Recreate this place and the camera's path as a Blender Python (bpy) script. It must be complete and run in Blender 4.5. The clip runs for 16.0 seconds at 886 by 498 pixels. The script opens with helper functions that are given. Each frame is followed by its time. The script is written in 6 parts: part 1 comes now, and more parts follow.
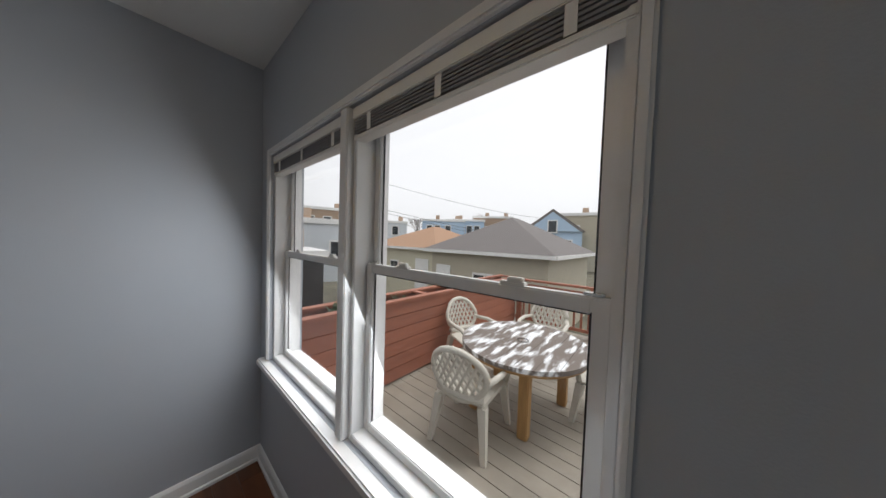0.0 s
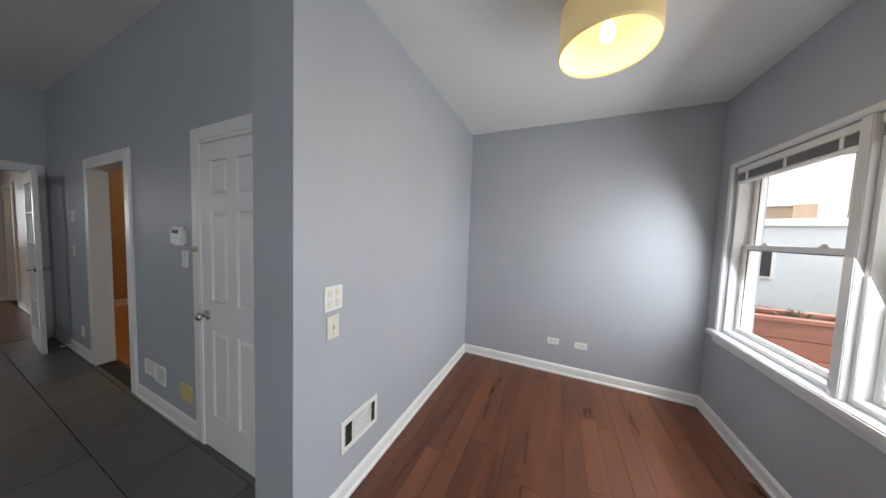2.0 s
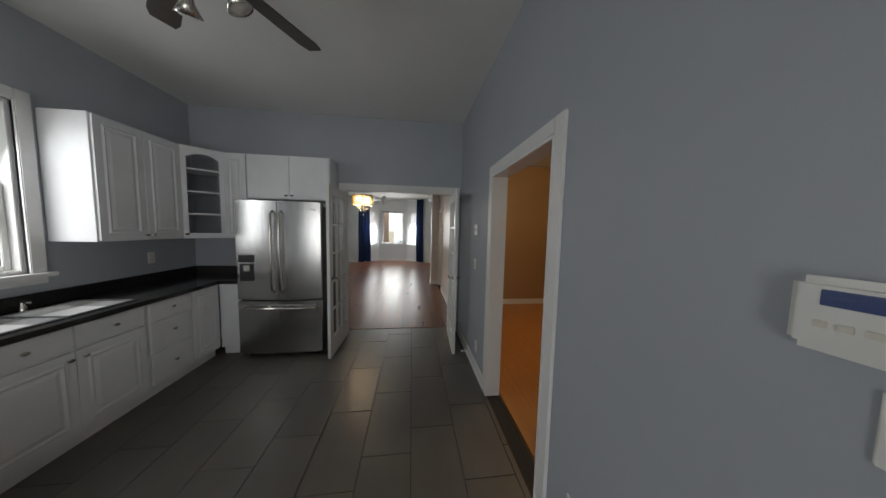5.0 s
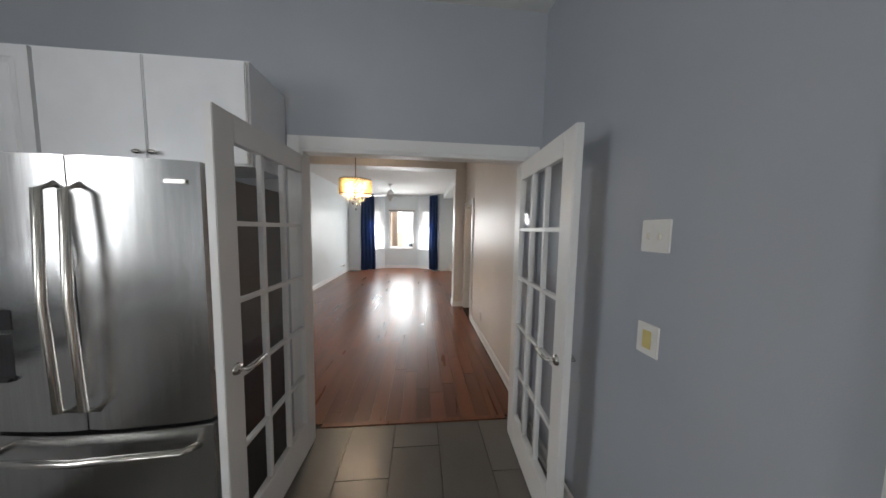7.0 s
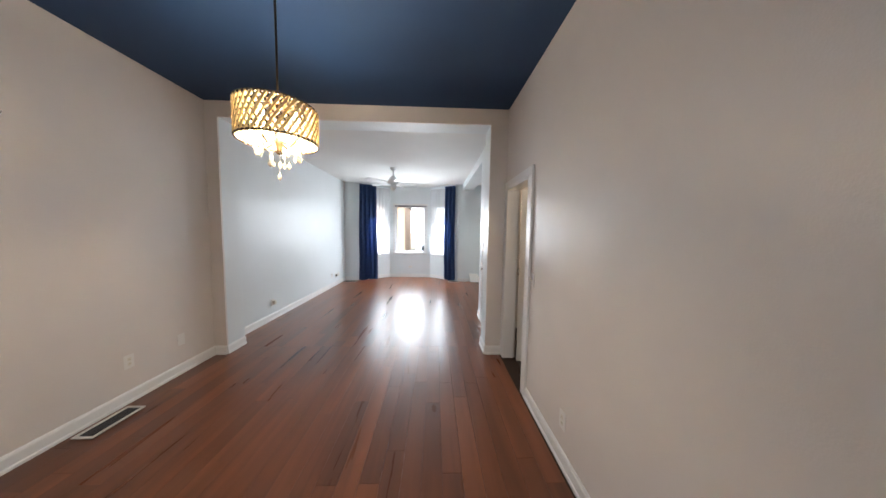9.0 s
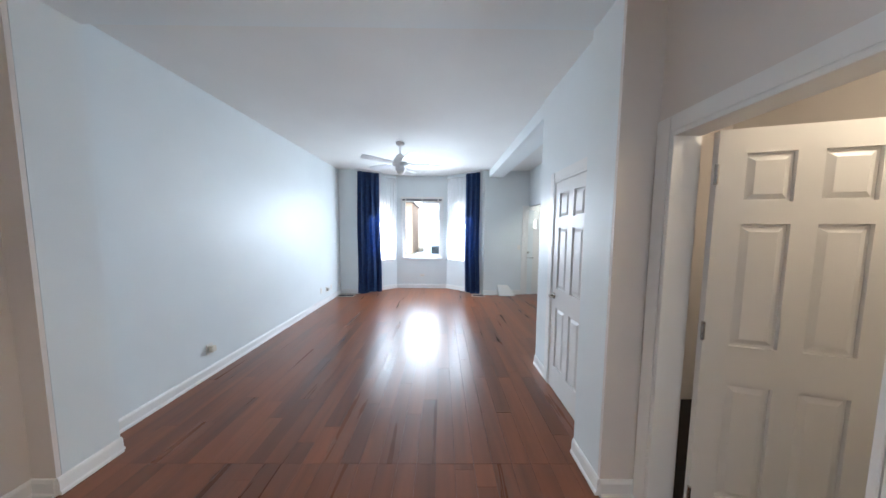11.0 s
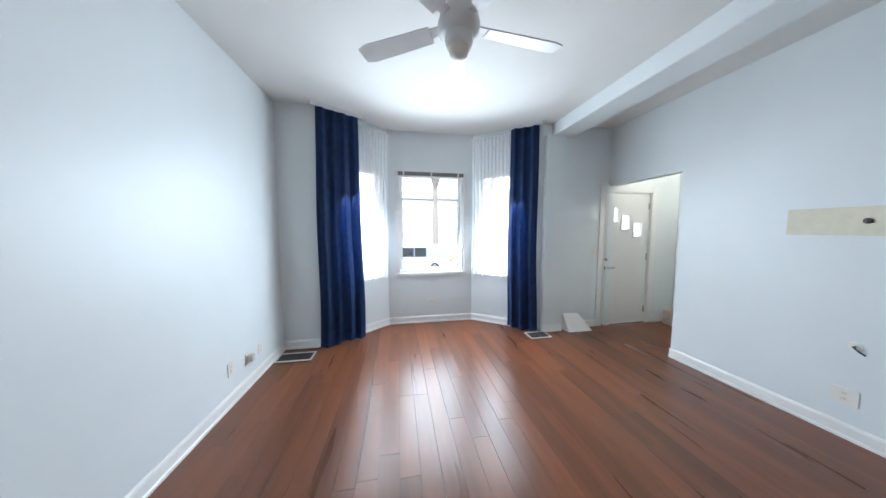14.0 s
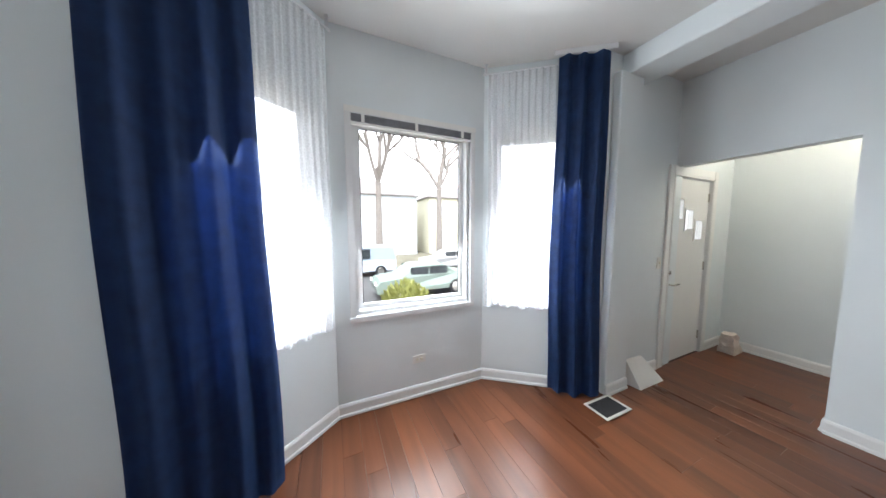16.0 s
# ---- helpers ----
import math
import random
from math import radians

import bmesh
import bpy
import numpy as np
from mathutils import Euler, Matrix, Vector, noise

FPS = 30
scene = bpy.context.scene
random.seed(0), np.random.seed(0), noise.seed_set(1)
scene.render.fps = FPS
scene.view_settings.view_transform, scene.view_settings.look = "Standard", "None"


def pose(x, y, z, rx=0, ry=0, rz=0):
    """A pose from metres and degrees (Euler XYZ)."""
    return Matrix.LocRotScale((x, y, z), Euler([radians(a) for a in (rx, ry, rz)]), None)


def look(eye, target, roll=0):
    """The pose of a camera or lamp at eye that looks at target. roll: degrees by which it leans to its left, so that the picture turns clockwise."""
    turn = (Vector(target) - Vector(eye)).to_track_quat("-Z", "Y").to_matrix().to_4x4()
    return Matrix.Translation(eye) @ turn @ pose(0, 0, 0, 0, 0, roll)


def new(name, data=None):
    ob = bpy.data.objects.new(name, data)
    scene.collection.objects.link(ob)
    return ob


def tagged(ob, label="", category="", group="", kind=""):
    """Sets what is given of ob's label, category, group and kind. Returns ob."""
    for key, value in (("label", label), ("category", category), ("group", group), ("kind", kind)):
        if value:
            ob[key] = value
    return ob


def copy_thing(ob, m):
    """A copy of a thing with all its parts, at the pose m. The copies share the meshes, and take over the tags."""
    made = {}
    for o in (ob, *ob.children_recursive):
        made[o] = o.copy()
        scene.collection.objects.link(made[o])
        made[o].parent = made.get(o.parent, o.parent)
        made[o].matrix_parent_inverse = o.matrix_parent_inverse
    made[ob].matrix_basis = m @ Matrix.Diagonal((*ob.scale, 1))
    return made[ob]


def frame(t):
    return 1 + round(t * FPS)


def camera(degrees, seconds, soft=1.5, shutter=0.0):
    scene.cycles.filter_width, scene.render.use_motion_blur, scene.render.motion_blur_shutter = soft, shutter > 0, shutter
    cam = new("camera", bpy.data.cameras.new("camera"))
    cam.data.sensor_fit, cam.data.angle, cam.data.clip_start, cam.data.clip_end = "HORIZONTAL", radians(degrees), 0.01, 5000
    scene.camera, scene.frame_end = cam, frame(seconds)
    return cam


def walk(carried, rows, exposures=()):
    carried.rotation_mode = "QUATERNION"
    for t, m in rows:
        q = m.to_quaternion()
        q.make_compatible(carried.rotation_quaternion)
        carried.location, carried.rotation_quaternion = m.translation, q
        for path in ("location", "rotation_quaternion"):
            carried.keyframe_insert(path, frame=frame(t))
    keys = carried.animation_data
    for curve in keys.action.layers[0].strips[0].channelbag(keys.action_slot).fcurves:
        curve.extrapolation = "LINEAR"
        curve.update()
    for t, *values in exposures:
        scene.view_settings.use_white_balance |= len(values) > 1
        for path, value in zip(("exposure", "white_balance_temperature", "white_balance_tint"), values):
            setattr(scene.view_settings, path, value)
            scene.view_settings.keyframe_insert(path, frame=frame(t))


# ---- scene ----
cam = camera(121.0, 16.0)
PATH = [
    (0, (0.739, 0.413, 1.617), (2.257, 1.714, 1.55), 1.9),
    (0.6, (0.436, 0.143, 1.555), (1.325, 1.933, 1.468), 1.9),
    (1, (0.262, -0.058, 1.526), (0.663, 1.899, 1.431), 2),
    (1.5, (0.109, -0.306, 1.52), (-0.139, 1.676, 1.411), 1.9),
    (2, (-0.041, -0.504, 1.511), (-0.859, 1.318, 1.393), 2.1),
    (2.5, (-0.241, -0.564, 1.502), (-1.565, 0.929, 1.374), 2.1),
    (3, (-0.578, -0.565, 1.5), (-2.237, 0.54, 1.377), 1.8),
    (3.5, (-0.925, -0.495, 1.497), (-2.765, 0.281, 1.381), 1.6),
    (4, (-1.332, -0.336, 1.553), (-3.268, 0.144, 1.407), 1.5),
    (4.2, (-1.479, -0.331, 1.557), (-3.433, 0.071, 1.404), 1.4),
    (6.3, (-3.455, -0.461, 1.568), (-5.439, -0.262, 1.412), 1.2),
    (6.5, (-3.631, -0.474, 1.565), (-5.615, -0.275, 1.411), 1.2),
    (7, (-4.114, -0.503, 1.572), (-6.1, -0.322, 1.424), 1),
    (7.5, (-4.612, -0.505, 1.586), (-6.599, -0.341, 1.438), 0.7),
    (8, (-5.06, -0.485, 1.575), (-7.052, -0.345, 1.44), 0.6),
    (8.5, (-5.627, -0.451, 1.528), (-7.62, -0.354, 1.395), 0.8),
    (11, (-7.84, -0.747, 1.556), (-9.834, -0.735, 1.405), 0.4),
    (11.5, (-8.295, -0.883, 1.546), (-10.289, -0.89, 1.397), 0.2),
    (12, (-8.76, -1.06, 1.539), (-10.754, -1.053, 1.394), 0.1),
    (12.5, (-9.191, -1.257, 1.528), (-11.185, -1.204, 1.378), 0.2),
    (13, (-9.644, -1.483, 1.49), (-11.633, -1.335, 1.342), 0.3),
    (13.5, (-10.09, -1.648, 1.481), (-12.07, -1.411, 1.333), 0.2),
    (14, (-10.558, -1.785, 1.477), (-12.521, -1.433, 1.327), 0),
    (14.5, (-11.012, -1.884, 1.497), (-12.952, -1.425, 1.335), -0.1),
    (15, (-11.482, -1.923, 1.466), (-13.393, -1.352, 1.316), 0),
    (15.5, (-11.938, -1.944, 1.504), (-13.811, -1.261, 1.345), -0.1),
    (16, (-12.432, -1.936, 1.513), (-14.254, -1.129, 1.344), -0.1),
]
walk(cam, [(t, look(eye, target, roll)) for t, eye, target, roll in PATH],
     exposures=[(0, 0.1, 6500, 10), (0.5, 0.6, 6500, 10), (1.0, 0.9, 6450, 10), (1.5, 1.2, 6500, 10), (2.5, 1.35, 6500, 9), (3.0, 1.3, 6500, 8), (4.0, 1.15, 6800, 8),
                (6.5, 2.2, 6750, 10), (8.0, 2.4, 6350, 10), (8.7, 2.58, 6250, 10), (11, 2.8, 5600, 7), (12.5, 2.85, 5500, 3), (14, 2.5, 5750, 6), (15, 2.36, 6000, 8), (16, 2.25, 6200, 9)])

# ---- world and large lights ----
world = bpy.data.worlds.new("overcast_sky")
scene.world = world
world.use_nodes = True
wn = world.node_tree.nodes
wl = world.node_tree.links
sky = wn.new("ShaderNodeTexSky")
sky.sky_type = "NISHITA"
sky.sun_disc = False
sky.sun_elevation, sky.sun_rotation = radians(68), radians(124)
sky.air_density, sky.dust_density, sky.ozone_density = 1.0, 6.0, 1.0
hsv = wn.new("ShaderNodeHueSaturation")
hsv.inputs["Saturation"].default_value = 0.12
wl.new(sky.outputs[0], hsv.inputs["Color"])
cloud = wn.new("ShaderNodeMix")
cloud.data_type = "RGBA"
cloud.inputs[0].default_value = 0.7
cloud.inputs[7].default_value = (7.6, 7.7, 7.9, 1)
wl.new(hsv.outputs[0], cloud.inputs[6])
wl.new(cloud.outputs[2], wn["Background"].inputs["Color"])
wn["Background"].inputs["Strength"].default_value = 0.15
sun = new("sun", bpy.data.lights.new("sun", "SUN"))
sun.data.energy, sun.data.angle, sun.data.color = 1.0, radians(20), (1.0, 0.97, 0.93)
sun.matrix_world = look((0, 0, 30), (-6, 4, 12))


def sky_panel(name, eye, target, wide, high, watts):
    """Sky light in the opening of a window or glazed door."""
    lamp = new(name, bpy.data.lights.new(name, "AREA"))
    lamp.data.shape, lamp.data.size, lamp.data.size_y = "RECTANGLE", wide, high
    lamp.data.energy, lamp.data.color = watts, (0.93, 0.97, 1.0)
    lamp.matrix_world = look(eye, target)


def bulb_light(name, at, watts, color, radius=0.05):
    lamp = new(name, bpy.data.lights.new(name, "POINT"))
    lamp.data.energy, lamp.data.color, lamp.data.shadow_soft_size = watts, color, radius
    lamp.location = at


sky_panel("back_door_daylight", (1.33, -1.60, 1.10), (-2, -1.90, 0.9), 0.80, 1.9, 13)
sky_panel("back_window_daylight", (1.245, 1.39, 1.46), (0, 1.39, 0.95), 1.75, 1.2, 14)
sky_panel("kitchen_window_daylight", (-3.91, -3.38, 1.80), (-3.91, -2.5, 1.4), 0.92, 1.15, 5)
sky_panel("bay_middle_daylight", (-14.475, -1.265, 1.60), (-13.45, -1.265, 1.25), 0.95, 1.45, 9)
sky_panel("bay_south_daylight", (-14.17, -2.31, 1.58), (-13.39, -1.68, 1.25), 0.60, 1.45, 8)
sky_panel("bay_north_daylight", (-14.17, -0.195, 1.58), (-13.37, -0.79, 1.25), 0.60, 1.45, 8)
bulb_light("sunroom_bulb_light", (0.13, 0.98, 2.40), 2.2, (1.0, 0.72, 0.38))
bulb_light("side_room_light", (-4.99, 1.75, 2.70), 9, (1.0, 0.72, 0.42), 0.12)
bulb_light("small_room_light", (-8.55, 1.2, 2.3), 2.2, (1.0, 0.76, 0.5), 0.10)
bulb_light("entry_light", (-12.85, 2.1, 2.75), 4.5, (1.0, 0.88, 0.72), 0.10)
for k in range(4):
    bulb_light("chandelier_light", (-7.725 + 0.10 * math.cos(k * 1.571 + 0.6), -1.40 + 0.10 * math.sin(k * 1.571 + 0.6), 2.13), 3.2, (1.0, 0.80, 0.60), 0.03)


# ---- mesh helpers ----
def add_box(bm, x0, x1, y0, y1, z0, z1):
    vs = [bm.verts.new((x, y, z)) for x in (x0, x1) for y in (y0, y1) for z in (z0, z1)]
    for f in ((0, 1, 3, 2), (4, 6, 7, 5), (0, 4, 5, 1), (2, 3, 7, 6), (0, 2, 6, 4), (1, 5, 7, 3)):
        bm.faces.new([vs[i] for i in f])


def boxes(*bs, bevel=0.0):
    bm = bmesh.new()
    for b in bs:
        add_box(bm, *b)
    if bevel:
        bmesh.ops.bevel(bm, geom=bm.edges[:], offset=bevel, segments=2, affect="EDGES", clamp_overlap=True)
    return bm


def cyl(r0, r1, h, n=24, z=0.0, bm=None, m=None):
    bm = bm or bmesh.new()
    got = bmesh.ops.create_cone(bm, cap_ends=True, segments=n, radius1=r0, radius2=max(r1, 1e-4), depth=h)
    bmesh.ops.translate(bm, verts=got["verts"], vec=(0, 0, z + h / 2))
    if m is not None:
        bmesh.ops.transform(bm, matrix=m, verts=got["verts"])
    return bm


def lathe(profile, n=28, bm=None, m=None):
    bm = bm or bmesh.new()
    rings = []
    for r, z in profile:
        rings.append([bm.verts.new((r * math.cos(2 * math.pi * k / n), r * math.sin(2 * math.pi * k / n), z)) for k in range(n)])
    for a, b in zip(rings, rings[1:]):
        for k in range(n):
            bm.faces.new((a[k], a[(k + 1) % n], b[(k + 1) % n], b[k]))
    if m is not None:
        bmesh.ops.transform(bm, matrix=m, verts=[v for ring in rings for v in ring])
    return bm


def tube(points, r, n=10, bm=None):
    bm = bm or bmesh.new()
    pts = [Vector(p) for p in points]
    rings = []
    for i, p in enumerate(pts):
        d = (pts[min(i + 1, len(pts) - 1)] - pts[max(i - 1, 0)]).normalized()
        side = d.cross(Vector((0, 0, 1)) if abs(d.z) < 0.95 else Vector((1, 0, 0))).normalized()
        up = side.cross(d)
        rings.append([bm.verts.new(p + r * (math.cos(2 * math.pi * k / n) * side + math.sin(2 * math.pi * k / n) * up)) for k in range(n)])
    for a, b in zip(rings, rings[1:]):
        for k in range(n):
            bm.faces.new((a[k], a[(k + 1) % n], b[(k + 1) % n], b[k]))
    bm.faces.new(rings[0])
    bm.faces.new(rings[-1][::-1])
    return bm


def prism(points, z0, z1, bm=None):
    """An upright prism over a polygon in plan."""
    bm = bm or bmesh.new()
    lo = [bm.verts.new((x, y, z0)) for x, y in points]
    hi = [bm.verts.new((x, y, z1)) for x, y in points]
    bm.faces.new(lo[::-1])
    bm.faces.new(hi)
    for k in range(len(lo)):
        j = (k + 1) % len(lo)
        bm.faces.new((lo[k], lo[j], hi[j], hi[k]))
    return bm


def finish(bm, name, smooth=False):
    bmesh.ops.recalc_face_normals(bm, faces=bm.faces[:])
    me = bpy.data.meshes.new(name)
    bm.to_mesh(me)
    bm.free()
    if smooth:
        for p in me.polygons:
            p.use_smooth = True
    return me


def part(name, bm, material, parent, label="", smooth=False):
    me = finish(bm, name, smooth)
    me.materials.append(material)
    ob = new(name, me)
    ob.parent = parent
    return tagged(ob, label) if label else ob


def thing(name, at, label, category, group="", rz=0.0, kind=""):
    ob = new(name)
    ob.matrix_basis = pose(*at, 0, 0, rz)
    ob.empty_display_size = 0.05
    return tagged(ob, label, category, group, kind)


def solid(name, bm, material, label, category, kind="structure", smooth=False):
    return tagged(part(name, bm, material, None, smooth=smooth), label, category, "", kind)


# ---- materials ----
def shader(name, color, rough=0.5, metal=0.0, scale=6.0, vary=0.06, bump=0.05, bump_scale=120.0, per_object=0.0, spec=0.5, stretch=None, coord="world"):
    m = bpy.data.materials.new(name)
    m.use_nodes = True
    nt = m.node_tree
    n, l = nt.nodes, nt.links
    b = n["Principled BSDF"]
    b.inputs["Roughness"].default_value, b.inputs["Metallic"].default_value = rough, metal
    b.inputs["Specular IOR Level"].default_value = spec
    geo = n.new("ShaderNodeNewGeometry") if coord == "world" else n.new("ShaderNodeTexCoord")
    pos = geo.outputs["Position"] if coord == "world" else geo.outputs["Object"]
    mp = n.new("ShaderNodeMapping")
    l.new(pos, mp.inputs["Vector"])
    if stretch:
        mp.inputs["Scale"].default_value = stretch
    big = n.new("ShaderNodeTexNoise")
    big.inputs["Scale"].default_value, big.inputs["Detail"].default_value = scale, 6
    l.new(mp.outputs[0], big.inputs["Vector"])
    ramp = n.new("ShaderNodeMapRange")
    ramp.inputs["From Min"].default_value, ramp.inputs["From Max"].default_value = 0.3, 0.7
    ramp.inputs["To Min"].default_value, ramp.inputs["To Max"].default_value = 1 - vary, 1 + vary
    l.new(big.outputs["Fac"], ramp.inputs["Value"])
    mul = n.new("ShaderNodeVectorMath")
    mul.operation = "SCALE"
    mul.inputs[0].default_value = color
    l.new(ramp.outputs[0], mul.inputs["Scale"])
    out = mul.outputs[0]
    if per_object:
        info = n.new("ShaderNodeObjectInfo")
        r2 = n.new("ShaderNodeMapRange")
        r2.inputs["To Min"].default_value, r2.inputs["To Max"].default_value = 1 - per_object, 1 + per_object
        l.new(info.outputs["Random"], r2.inputs["Value"])
        mul2 = n.new("ShaderNodeVectorMath")
        mul2.operation = "SCALE"
        l.new(out, mul2.inputs[0])
        l.new(r2.outputs[0], mul2.inputs["Scale"])
        out = mul2.outputs[0]
    l.new(out, b.inputs["Base Color"])
    rr = n.new("ShaderNodeMapRange")
    rr.inputs["To Min"].default_value, rr.inputs["To Max"].default_value = max(rough - 0.025, 0.02), min(rough + 0.025, 1)
    l.new(big.outputs["Fac"], rr.inputs["Value"])
    l.new(rr.outputs[0], b.inputs["Roughness"])
    if bump:
        fine = n.new("ShaderNodeTexNoise")
        fine.inputs["Scale"].default_value, fine.inputs["Detail"].default_value = bump_scale, 3
        l.new(mp.outputs[0], fine.inputs["Vector"])
        bp = n.new("ShaderNodeBump")
        bp.inputs["Strength"].default_value, bp.inputs["Distance"].default_value = bump, 0.01
        l.new(fine.outputs["Fac"], bp.inputs["Height"])
        l.new(bp.outputs[0], b.inputs["Normal"])
    return m


def wood_boards(name, dark, light, rough, stretch, spread=1.0):
    """Wood with long grain: a colour per board, dark streaks, a satin varnish."""
    m = bpy.data.materials.new(name)
    m.use_nodes = True
    n, l = m.node_tree.nodes, m.node_tree.links
    b = n["Principled BSDF"]
    geo, info, mp = n.new("ShaderNodeNewGeometry"), n.new("ShaderNodeObjectInfo"), n.new("ShaderNodeMapping")
    mp.inputs["Scale"].default_value = stretch
    l.new(geo.outputs["Position"], mp.inputs["Vector"])
    off = n.new("ShaderNodeVectorMath")
    off.operation = "SCALE"
    off.inputs[0].default_value = (7.0, 5.0, 9.0)
    l.new(info.outputs["Random"], off.inputs["Scale"])
    add = n.new("ShaderNodeVectorMath")
    l.new(mp.outputs[0], add.inputs[0])
    l.new(off.outputs[0], add.inputs[1])
    grain = n.new("ShaderNodeTexNoise")
    grain.inputs["Scale"].default_value, grain.inputs["Detail"].default_value, grain.inputs["Distortion"].default_value = 1.0, 8, 0.6
    l.new(add.outputs[0], grain.inputs["Vector"])
    mix = n.new("ShaderNodeMath")
    mix.operation = "MULTIPLY_ADD"
    mix.inputs[1].default_value = 0.36 * spread
    l.new(info.outputs["Random"], mix.inputs[0])
    half = n.new("ShaderNodeMath")
    half.operation = "MULTIPLY"
    half.inputs[1].default_value = 0.75
    l.new(grain.outputs["Fac"], half.inputs[0])
    l.new(half.outputs[0], mix.inputs[2])
    cr = n.new("ShaderNodeValToRGB")
    cr.color_ramp.elements[0].position, cr.color_ramp.elements[1].position = 0.26, 0.78
    cr.color_ramp.elements[0].color, cr.color_ramp.elements[1].color = (*dark, 1), (*light, 1)
    l.new(mix.outputs[0], cr.inputs["Fac"])
    l.new(cr.outputs[0], b.inputs["Base Color"])
    rr = n.new("ShaderNodeMapRange")
    rr.inputs["To Min"].default_value, rr.inputs["To Max"].default_value = rough - 0.06, rough + 0.1
    l.new(grain.outputs["Fac"], rr.inputs["Value"])
    l.new(rr.outputs[0], b.inputs["Roughness"])
    bp = n.new("ShaderNodeBump")
    bp.inputs["Strength"].default_value, bp.inputs["Distance"].default_value = 0.12, 0.004
    l.new(grain.outputs["Fac"], bp.inputs["Height"])
    l.new(bp.outputs[0], b.inputs["Normal"])
    return m


def glass_mat(name, tint=(1, 1, 1), rough=0.0):
    m = bpy.data.materials.new(name)
    m.use_nodes = True
    n, l = m.node_tree.nodes, m.node_tree.links
    out = n["Material Output"]
    n.remove(n["Principled BSDF"])
    tr, gl, mx, lw = n.new("ShaderNodeBsdfTransparent"), n.new("ShaderNodeBsdfGlossy"), n.new("ShaderNodeMixShader"), n.new("ShaderNodeLayerWeight")
    fr, sc = n.new("ShaderNodeMath"), n.new("ShaderNodeMath")
    fr.operation, sc.operation = "POWER", "MULTIPLY_ADD"
    fr.inputs[1].default_value, sc.inputs[1].default_value, sc.inputs[2].default_value = 5.0, 0.5, 0.03
    l.new(lw.outputs["Facing"], fr.inputs[0])
    l.new(fr.outputs[0], sc.inputs[0])
    tr.inputs["Color"].default_value = (*tint, 1)
    gl.inputs["Roughness"].default_value = rough
    l.new(sc.outputs[0], mx.inputs["Fac"])
    l.new(tr.outputs[0], mx.inputs[1])
    l.new(gl.outputs[0], mx.inputs[2])
    l.new(mx.outputs[0], out.inputs["Surface"])
    return m


def sheer_mat(name):
    m = bpy.data.materials.new(name)
    m.use_nodes = True
    n, l = m.node_tree.nodes, m.node_tree.links
    out = n["Material Output"]
    n.remove(n["Principled BSDF"])
    tr, df, tl, m1, m2 = (n.new("ShaderNodeBsdf" + k) for k in ("Transparent", "Diffuse", "Translucent", "Transparent", "Transparent"))
    n.remove(m1), n.remove(m2)
    a, b = n.new("ShaderNodeMixShader"), n.new("ShaderNodeMixShader")
    df.inputs["Color"].default_value = tl.inputs["Color"].default_value = (0.92, 0.93, 0.95, 1)
    a.inputs["Fac"].default_value = 0.55
    l.new(df.outputs[0], a.inputs[1])
    l.new(tl.outputs[0], a.inputs[2])
    geo, wv, rg = n.new("ShaderNodeNewGeometry"), n.new("ShaderNodeTexNoise"), n.new("ShaderNodeMapRange")
    wv.inputs["Scale"].default_value = 90
    l.new(geo.outputs["Position"], wv.inputs["Vector"])
    rg.inputs["To Min"].default_value, rg.inputs["To Max"].default_value = 0.45, 0.75
    l.new(wv.outputs["Fac"], rg.inputs["Value"])
    l.new(rg.outputs[0], b.inputs["Fac"])
    l.new(tr.outputs[0], b.inputs[1])
    l.new(a.outputs[0], b.inputs[2])
    l.new(b.outputs[0], out.inputs["Surface"])
    return m


def glow(name, color, strength):
    m = bpy.data.materials.new(name)
    m.use_nodes = True
    b = m.node_tree.nodes["Principled BSDF"]
    b.inputs["Base Color"].default_value = (*color, 1)
    b.inputs["Emission Color"].default_value, b.inputs["Emission Strength"].default_value = (*color, 1), strength
    return m


M_GREY = shader("grey_blue_wall_paint", (0.40, 0.425, 0.465), 0.5, scale=1.7, vary=0.03, bump=0.06, bump_scale=220)
M_WARM = shader("warm_white_wall_paint", (0.70, 0.655, 0.62), 0.38, scale=1.5, vary=0.04, bump=0.07, bump_scale=160)
M_COOL = shader("cool_white_wall_paint", (0.725, 0.77, 0.785), 0.42, scale=1.5, vary=0.025, bump=0.06, bump_scale=180)
M_ORANGE = shader("tan_orange_wall_paint", (0.36, 0.235, 0.125), 0.5, scale=2.0, vary=0.04)
M_CEIL = shader("white_ceiling_paint", (0.74, 0.74, 0.72), 0.7, scale=2.0, vary=0.02, bump=0.08, bump_scale=200)
M_NAVYCEIL = shader("navy_ceiling_paint", (0.010, 0.038, 0.105), 0.75, scale=2.0, vary=0.06, bump=0.08, bump_scale=140)
M_TRIM = shader("white_gloss_trim_paint", (0.78, 0.78, 0.77), 0.3, scale=9, vary=0.012, bump=0.03)
M_DOOR = shader("white_door_paint", (0.76, 0.76, 0.75), 0.35, scale=7, vary=0.012, bump=0.02, bump_scale=60, stretch=(1, 1, 0.15))
M_CAB = shader("white_cabinet_lacquer", (0.76, 0.77, 0.79), 0.3, scale=8, vary=0.025, bump=0.02)
M_WINDOW = shader("white_vinyl_window_frame", (0.72, 0.72, 0.72), 0.35, scale=10, vary=0.03, bump=0.03)
